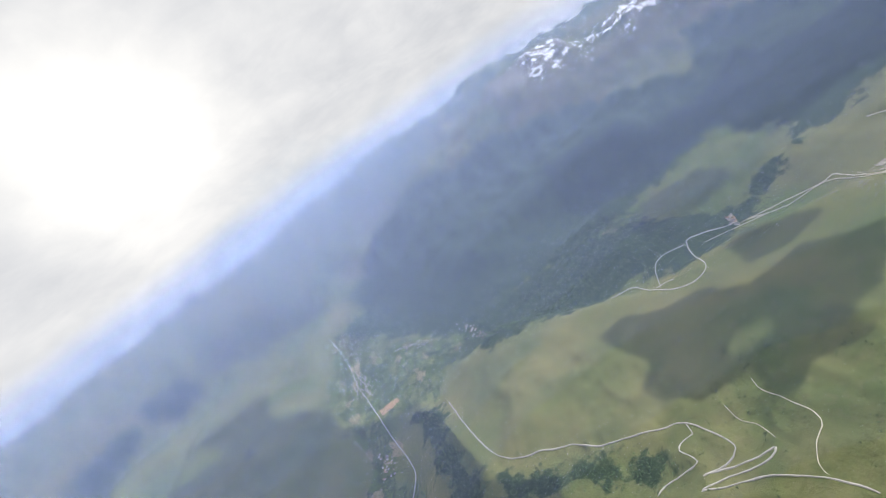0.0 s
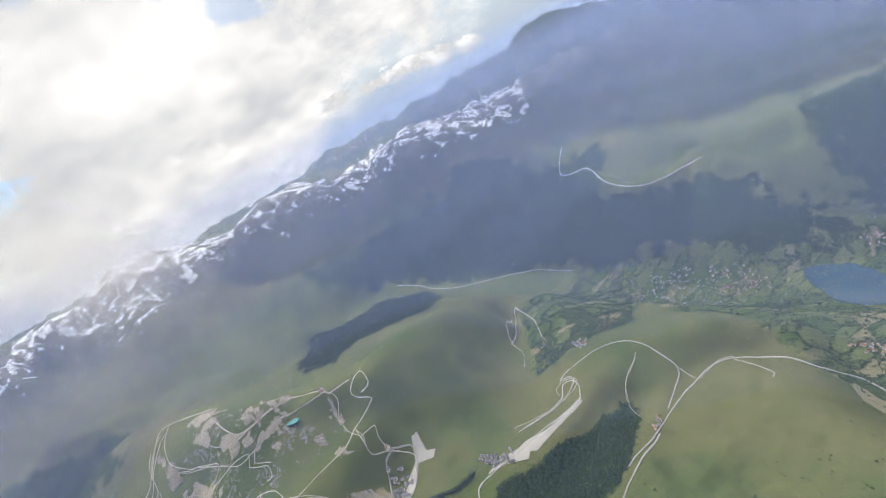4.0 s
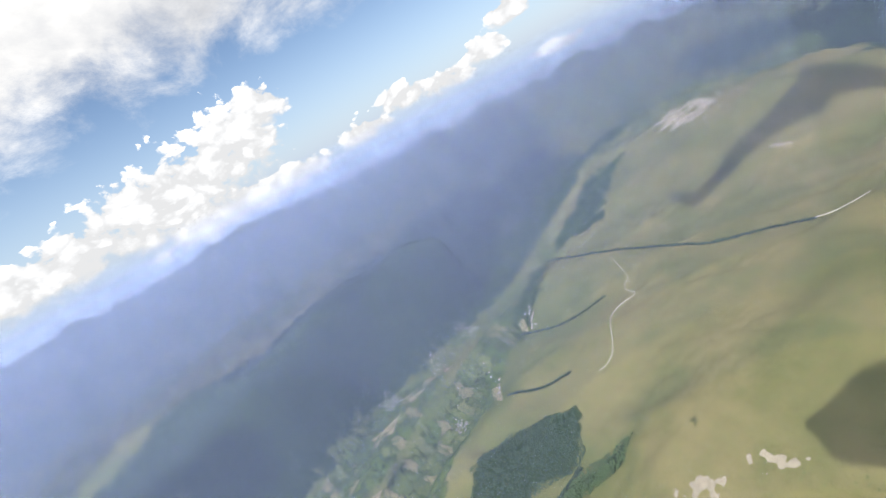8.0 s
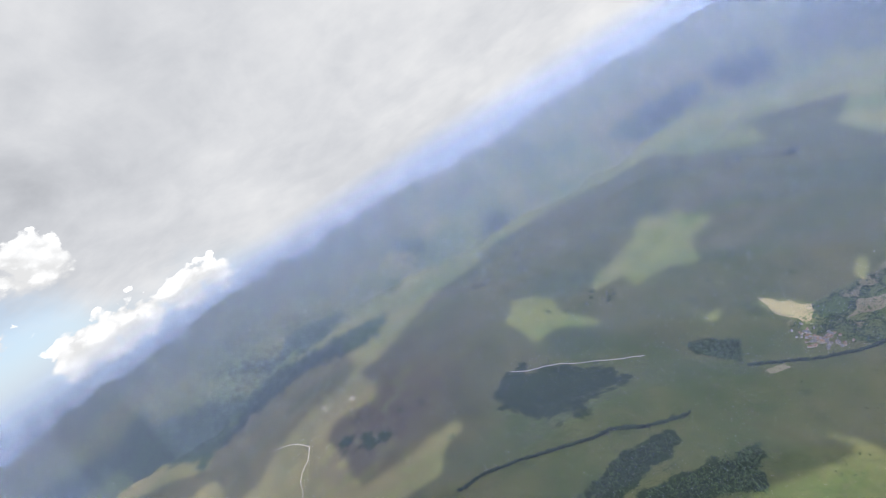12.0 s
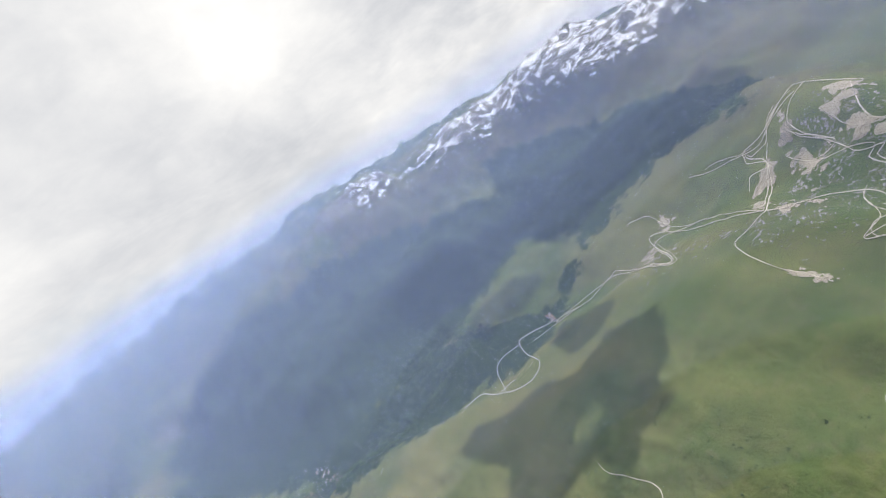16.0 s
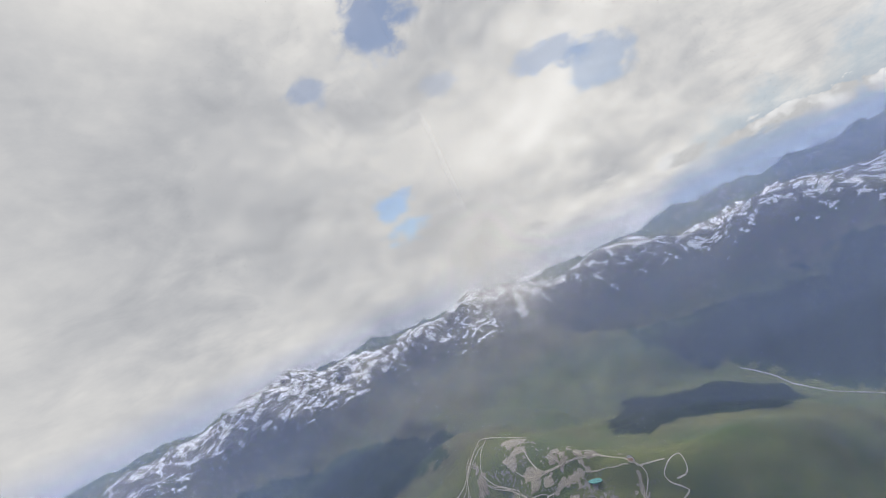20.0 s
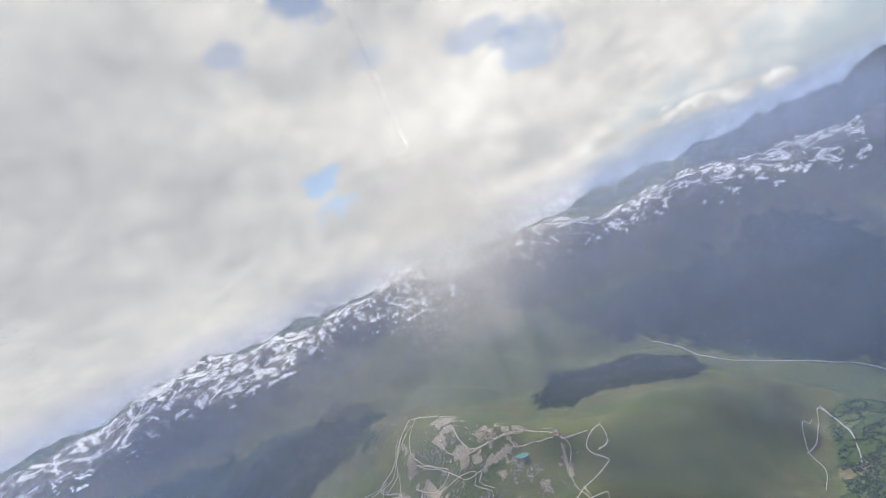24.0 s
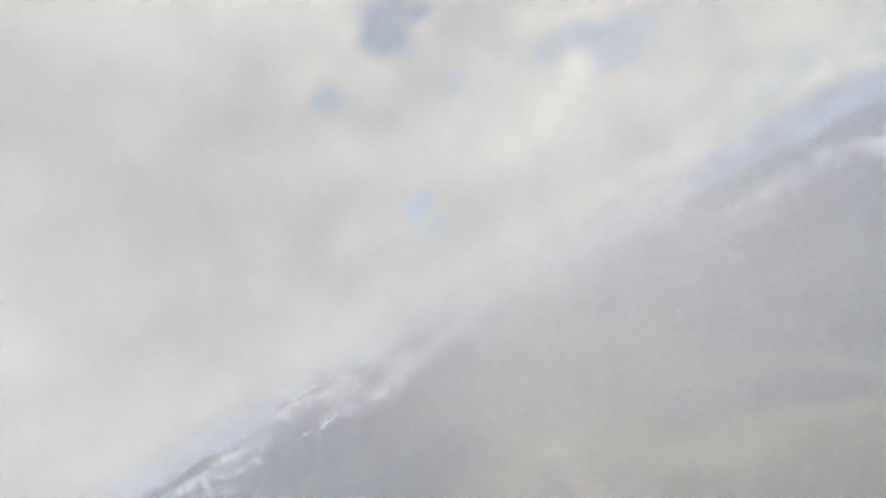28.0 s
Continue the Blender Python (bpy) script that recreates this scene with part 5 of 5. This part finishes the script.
# ---- houses ----
def gable(w, d, h, rise, eave=0.12):
    """Walls with gables, and the roof that lies on them, round the origin."""
    x, y = w / 2, d / 2
    walls = ([(-x, -y, -2), (x, -y, -2), (x, y, -2), (-x, y, -2), (-x, -y, h), (x, -y, h), (x, y, h), (-x, y, h), (-x, 0, h + rise), (x, 0, h + rise)],
             [(0, 1, 5, 4), (2, 3, 7, 6), (1, 2, 6, 9, 5), (3, 0, 4, 8, 7)])
    e, k, th = x * (1 + eave), y * (1 + eave * 1.4), 0.25
    lo = h - rise * eave * 1.4
    r = [(-e, -k, lo), (e, -k, lo), (e, 0, h + rise), (-e, 0, h + rise), (e, k, lo), (-e, k, lo)]
    top = [(a, b, c + th) for a, b, c in r]
    roof = (r + top, [(6, 7, 8, 9), (9, 8, 10, 11), (0, 3, 2, 1), (3, 5, 4, 2), (0, 1, 7, 6), (5, 11, 10, 4), (1, 2, 8, 7), (2, 4, 10, 8), (0, 6, 9, 3), (3, 9, 11, 5)])
    return walls, roof


def make_house(w, d, h, rise, roof_mat, label):
    house = tagged(new("house"), label, "house", "village houses")
    walls, roof = gable(w, d, h, rise)
    solid("wall", *walls, PLASTER, house)
    solid("roof", *roof, roof_mat, house)
    s = 0.35
    cx, cy = w * 0.22, d * 0.12
    c = [(cx + a * s, cy + b * s, z) for z in (h, h + rise + 0.9) for a, b in ((-1, -1), (1, -1), (1, 1), (-1, 1))]
    solid("chimney", c, [(4, 5, 6, 7), (0, 1, 5, 4), (1, 2, 6, 5), (2, 3, 7, 6), (3, 0, 4, 7)], PLASTER, house)
    return house


def make_block(w, d, h, rise):
    """A long resort building with rows of balconies and windows."""
    block = tagged(new("apartment_block"), "long grey resort apartment block with a steep slate roof", "apartment block", "resort buildings")
    walls, roof = gable(w, d, h, rise)
    solid("wall", *walls, PLASTER, block)
    solid("roof", *roof, SLATE, block)
    for side in (-1, 1):
        for level in range(2):
            z = 1.2 + level * 2.3
            y = side * (d / 2 + 0.35)
            b = [(a * w * 0.46, y + e * 0.35, z + g) for g in (0, 0.5) for a, e in ((-1, -1), (1, -1), (1, 1), (-1, 1))]
            balcony = solid("balcony", b, [(0, 3, 2, 1), (4, 5, 6, 7), (0, 1, 5, 4), (1, 2, 6, 5), (2, 3, 7, 6), (3, 0, 4, 7)], TIMBER, block)
            for k in range(4):
                x0 = (-0.36 + 0.24 * k) * w
                yy = side * (d / 2 + 0.03)
                v = [(x0 - 0.45, yy, z + 0.6), (x0 + 0.45, yy, z + 0.6), (x0 + 0.45, yy, z + 1.6), (x0 - 0.45, yy, z + 1.6)]
                v += [(a, yy - side * 0.2, c) for a, _, c in v]
                solid("window", v, [(0, 1, 2, 3), (4, 7, 6, 5), (0, 4, 5, 1), (1, 5, 6, 2), (2, 6, 7, 3), (3, 7, 4, 0)], GLASS, block)
    return block


rng = random.Random(11)
HOUSES = [make_house(5.5, 4.2, 2.6, 2.2, SLATE, "small plastered village house with a slate gable roof"),
          make_house(7.0, 4.6, 3.0, 2.4, SLATE, "plastered farmhouse with a long grey slate roof"),
          make_house(5.0, 4.6, 3.4, 2.2, TILE, "plastered village house with a brown tiled roof"),
          make_house(9.0, 5.0, 2.8, 2.2, TILE, "long stone barn with a brown tiled roof")]
BLOCKS = [make_block(14, 7, 5.5, 4), make_block(20, 7.5, 6.5, 4.2)]
used = set()


def stand(ob, m, first):
    if first not in used:
        used.add(first)
        ob.matrix_basis = m
        return ob
    return copy_thing(ob, m)


NEAR = ("resort", "resort_b", "village_a", "hamlet_b", "town_k", "hamlet", "town_v", "town_w", "town_u", "hut_a", "hut_b", "town_d", "town_y", "town_p", "town_q")


def village(name, at, u, v, count, size):
    """Houses scattered over a leaning oblong of the plan, thickest in the middle."""
    long_way = math.degrees(math.atan2(u[1], u[0]))
    V, F, R, G = [], [], [], []
    base = float(on_ground(*at)[0])
    for i in range(count if name in NEAR else int(count * 3.0)):
        while True:
            a, b = rng.gauss(0, 0.6), rng.gauss(0, 0.6)
            x, y = at[0] + u[0] * a + v[0] * b, at[1] + u[1] * a + v[1] * b
            z = float(on_ground(x, y)[0])
            if a * a + b * b < 1.3 and z < base + 28:
                break
        turn = long_way + rng.choice((0, 90)) + rng.gauss(0, 12)
        if name in NEAR:
            resort = name in ("resort", "resort_b")
            k = rng.randrange(2) if resort else rng.randrange(4)
            s = 1.0 * rng.uniform(0.85, 1.2) * (0.70 if resort else size * 1.0)
            m = pose(x, y, z, 0, 0, turn) @ Matrix.Diagonal((1, 1, 1, 1))
            ob = stand((BLOCKS if resort else HOUSES)[k], m, (resort, k))
            ob.scale = (s, s, s)
        else:
            k = rng.randrange(4)
            w, d, h, rise = ((5.5, 4.2, 2.6, 2.2), (7, 4.6, 3, 2.4), (5, 4.6, 3.4, 2.2), (9, 5, 2.8, 2.2))[k]
            s = rng.uniform(0.5, 0.85) * size
            m = pose(x, y, z, 0, 0, turn) @ Matrix.Scale(s, 4)
            for (pv, pf), vs, fs in zip(gable(w, d, h, rise), (V, R), (F, G)):
                off = len(vs)
                vs += [m @ Vector(p) for p in pv]
                fs += [tuple(off + q for q in f) for f in pf]
    if V:
        town = tagged(new("far_village"), "distant valley village of plastered houses with slate and tiled roofs", "village", "valley villages", "stuff")
        solid("walls", V, F, PLASTER, town)
        solid("roofs", R, G, SLATE if rng.random() < 0.6 else TILE, town)


village('resort', (907, 120), (-11, -21), (-51, 10), 26, 1.7)
village('resort_b', (810, -84), (-22, -44), (-18, 8), 22, 1.7)
village('village_a', (980, -475), (-21, -17), (-16, 11), 22, 1)
village('town_a', (1115, -932), (-136, -46), (-194, 187), 70, 1)
village('town_b', (989, -1069), (-93, -27), (-37, 63), 45, 1)
village('town_c', (685, -1404), (-91, -41), (-12, 40), 60, 1)
village('town_d', (492, -902), (-71, -26), (-5, 13), 30, 1)
village('hamlet_b', (663, -397), (-10, -7), (-15, 19), 10, 0.9)
village('town_f', (-271, -1889), (-48, 72), (21, 72), 30, 1)
village('town_g', (-522, -1795), (-2, 143), (48, 142), 26, 1)
village('town_h', (-791, -1989), (-35, 136), (33, 66), 40, 0.8)
village('town_i', (316, -1540), (-58, 65), (-3, 108), 26, 1)
village('town_k', (141, -877), (-22, 10), (6, 35), 40, 1)
village('town_l', (-355, -1394), (-19, 19), (17, 43), 18, 1)
village('town_m', (326, -1176), (-71, 43), (3, 38), 30, 1)
village('town_n', (100, -1278), (-43, 22), (7, 31), 24, 1)
village('town_o', (-1852, -2799), (19, 144), (182, 186), 40, 0.9)
village('town_p', (-885, -1514), (-4, 33), (58, 47), 14, 1)
village('town_q', (-541, -1367), (35, 119), (75, 149), 10, 1)
village('town_r', (-706, 3836), (209, -354), (8, -190), 80, 1.1)
village('town_s', (-833, 2806), (112, -115), (42, -261), 40, 1.1)
village('town_t', (-745, 2180), (64, -44), (29, -171), 50, 1.1)
village('town_u', (-621, 1450), (37, -6), (15, -91), 26, 1)
village('town_v', (-721, 949), (69, -3), (16, -43), 60, 1)
village('town_w', (-465, 966), (58, -15), (3, -30), 30, 0.9)
village('town_x', (-400, 2176), (94, -76), (2, -40), 24, 1.1)
village('town_y', (-87, 1792), (63, -256), (-11, -53), 26, 1)
village('hamlet', (745, 1197), (4, -18), (-21, -22), 12, 1.3)
village('town_aa', (-1656, 2685), (140, -81), (64, -130), 16, 1)
village('hut_a', (1163, 166), (-2, -4), (-6, 1), 2, 1.3)
village('hut_b', (986, 107), (1, -6), (-2, 1), 3, 1.3)



# ---- trees ----
def fir_shape():
    V, F = [], []
    for z0, z1, r in ((0.12, 0.60, 0.30), (0.38, 1.0, 0.21)):
        o = len(V)
        V += [(r * math.cos(a) * (1 + 0.25 * math.sin(3 * a + z0 * 9)), r * math.sin(a), z0) for a in (2 * math.pi * i / 6 for i in range(6))] + [(0, 0, z1)]
        F += [(o + i, o + (i + 1) % 6, o + 6) for i in range(6)]
    return np.array(V), np.array(F)


def leafy_shape(seed):
    r = np.random.RandomState(seed)
    bv, bf = BALL1
    V, F = [], []
    for k in range(3):
        c = np.array([r.uniform(-0.22, 0.22), r.uniform(-0.22, 0.22), 0.42 + 0.2 * k])
        V.append(bv * (0.34 - 0.05 * k) * (1 + 0.45 * (r.rand(len(bv), 1) - 0.5)) + c)
        F.append(bf + k * len(bv))
    return np.concatenate(V), np.concatenate(F)


FIRS, LEAFY = [fir_shape()], [leafy_shape(s) for s in range(5)]
nrand = np.random.RandomState(5)


def grow(name, label, xs, ys, sizes, shapes, mat):
    """Many trees of a wood in one mesh."""
    zs = on_ground(xs, ys)
    V, F, off = [], [], 0
    for s, shape in enumerate(shapes):
        pick = np.flatnonzero(np.arange(len(xs)) % len(shapes) == s)
        sv, sf = shape
        a = nrand.rand(len(pick)) * 6.283
        c, q, k = np.cos(a)[:, None], np.sin(a)[:, None], sizes[pick][:, None]
        wide = k * nrand.uniform(0.8, 1.3, (len(pick), 1))
        x = (sv[None, :, 0] * c - sv[None, :, 1] * q) * wide + xs[pick][:, None]
        y = (sv[None, :, 0] * q + sv[None, :, 1] * c) * wide + ys[pick][:, None]
        z = sv[None, :, 2] * k + zs[pick][:, None] - 0.3
        V.append(np.stack([x, y, z], -1).reshape(-1, 3))
        F.append((sf[None] + (np.arange(len(pick)) * len(sv))[:, None, None]).reshape(-1, sf.shape[1]) + off)
        off += len(pick) * len(sv)
    return tagged(soup(name, np.concatenate(V), np.concatenate(F), mat), label, "trees", kind="stuff")


def scatter(outline, count, seed=0, soft=10):
    p = np.array(outline, float)
    lo, hi = p.min(0), p.max(0)
    x, y = nrand.uniform(lo[0], hi[0], count * 6), nrand.uniform(lo[1], hi[1], count * 6)
    keep = np.flatnonzero(inside(x, y, outline, soft) + 0.5 * fractal(x, y, 60, 3) > 0.6)[:count]
    return x[keep], y[keep]


for name, count, size in (("fir_wood", 5200, 6.5), ("small_copse", 160, 6.0), ("plantation", 3600, 6.0)):
    x, y = scatter(WOODS[name], count)
    if name == "fir_wood":  # forest rides cut through the firs
        ride = np.abs(np.mod(x * 0.8 + y * 0.6 + 6 * fractal(x, y, 60, 2), 62) - 31) > 2.0
        x, y = x[ride], y[ride]
    grow(name, "dense dark green fir wood on the hillside", x, y, size * nrand.uniform(0.6, 1.25, len(x)), FIRS, FIR)
for name, count, size in (("brook_wood", 1400, 5.0), ("brook_wood_b", 500, 5.0), ("home_orchard", 420, 3.6), ("valley_wood", 1300, 5.0), ("gully_wood", 1500, 5.0), ("knob_wood", 700, 4.5), ("glen_wood", 700, 4.5), ("brook_trees", 400, 4.5), ("river_wood", 900, 6.0)):
    x, y = scatter(WOODS[name], count)
    grow("leafy_wood", "leafy green wood along the brook", x, y, size * nrand.uniform(0.6, 1.3, len(x)), LEAFY, LEAF)
hx, hy = [], []


def hedge(width, *points):
    q = smooth_line(points, 3.0)
    for k in range(5):
        hx.append(q[:, 0] + nrand.normal(0, width * 0.36, len(q)))
        hy.append(q[:, 1] + nrand.normal(0, width * 0.45, len(q)))


hedge(9, (-1289, -1799), (-1270, -1420), (-1238, -1129), (-1192, -878), (-1191, -839))
hedge(9, (-1191, -839), (-1201, -708), (-1207, -583))
hedge(6, (-801, -1499), (-850, -1344), (-916, -1236), (-989, -1172))
hedge(7, (817, 252), (805, 202), (830, 156), (832, 103), (809, 17), (819, -25))
hedge(6, (-471, -1159), (-520, -1066), (-596, -978))
hedge(6, (-16, -733), (-109, -735), (-211, -780), (-283, -756), (-366, -752))
hedge(6, (-1016, 39), (-1035, 123), (-978, 234), (-889, 385), (-823, 458), (-780, 539))
hedge(7, (-788, 774), (-661, 879), (-593, 976))

hx, hy = np.concatenate(hx), np.concatenate(hy)
grow("hedgerow_trees", "dark green hedgerow trees in lines across the meadows", hx, hy, nrand.uniform(3.5, 7.5, len(hx)), LEAFY, FIR)
# trees between the hedged fields, in clumps and lines
fx, fy = [], []
for outline in FIELDS:
    x, y = scatter(outline, 9000, soft=30)
    keep = (fractal(x, y, 36, 2, True) > 0.30) | (fractal(x + 500, y, 110, 3) > 0.28)
    fx.append(x[keep]), fy.append(y[keep])
fx, fy = np.concatenate(fx), np.concatenate(fy)
grow("field_trees", "green trees and hedges between small valley fields", fx, fy, nrand.uniform(3.0, 6.0, len(fx)), LEAFY, LEAF)


# low bushes dotted over the pastures
bx, by = nrand.uniform(-2000, 1500, 60000), nrand.uniform(-1900, 1900, 60000)
keep = (fractal(bx, by, 260, 4) > 0.22) & (np.hypot(bx, by) < 2100) & (np.hypot(bx, by) > 350) & (on_ground(bx, by) > 60)
bx, by = bx[keep], by[keep]
grow("pasture_bushes", "small dark green bushes dotted over the pastures", bx, by, nrand.uniform(1.0, 2.8, len(bx)), FIRS, LEAF)


# trees in loose groups over the lower hillsides
tx, ty = nrand.uniform(-1700, 1500, 26000), nrand.uniform(-1500, 1700, 26000)
keep = (fractal(tx + 40, ty, 150, 4) > 0.20) & (np.hypot(tx, ty) < 1900) & (np.hypot(tx, ty) > 420) & (on_ground(tx, ty) < 330) & (on_ground(tx, ty) > 20)
tx, ty = tx[keep], ty[keep]
grow("hillside_trees", "loose groups of dark green trees on the hillsides", tx, ty, nrand.uniform(2.2, 4.6, len(tx)), LEAFY, LEAF)


# single trees out on the pastures
def make_tree(seed, size):
    tree = tagged(new("tree"), "lone round leafy tree standing on the open pasture", "tree", "trees on the pasture")
    n = 7
    V = [(r * size * math.cos(2 * math.pi * i / n), r * size * math.sin(2 * math.pi * i / n), z * size) for r, z in ((0.06, -0.1), (0.045, 0.2), (0.03, 0.5)) for i in range(n)]
    F = [(k * n + i, k * n + (i + 1) % n, (k + 1) * n + (i + 1) % n, (k + 1) * n + i) for k in range(2) for i in range(n)]
    solid("trunk", V, F, BARK, tree)
    V, F = [], []
    r = np.random.RandomState(seed)
    bv, bf = BALL1
    for k in range(9):
        c = np.array([r.normal(0, 0.17), r.normal(0, 0.17), r.uniform(0.35, 0.85)])
        off = len(V)
        V += [tuple(p) for p in (bv * r.uniform(0.12, 0.24) * (1 + 0.5 * (r.rand(len(bv), 1) - 0.5)) + c) * size]
        F += [tuple(q + off for q in f) for f in bf]
    solid("crown", V, F, LEAF, tree)
    return tree


TREES = [make_tree(s, 1.0) for s in range(3)]
spots = []
for cx, cy, spread, count in ((440, -640, 130, 26), (-230, 1180, 120, 40), (820, -560, 110, 20), (900, 60, 90, 16), (-1150, -1000, 160, 18), (-780, 900, 120, 22), (640, 600, 160, 14), (1180, -330, 120, 18)):
    for i in range(count):
        spots.append((cx + rng.gauss(0, spread), cy + rng.gauss(0, spread)))
for i, (x, y) in enumerate(spots):
    m = pose(x, y, float(on_ground(x, y)[0]), 0, 0, rng.uniform(0, 360))
    ob = stand(TREES[i % 3], m, ("tree", i % 3))
    k = rng.uniform(3.0, 5.5)
    ob.scale = (k, k, k)
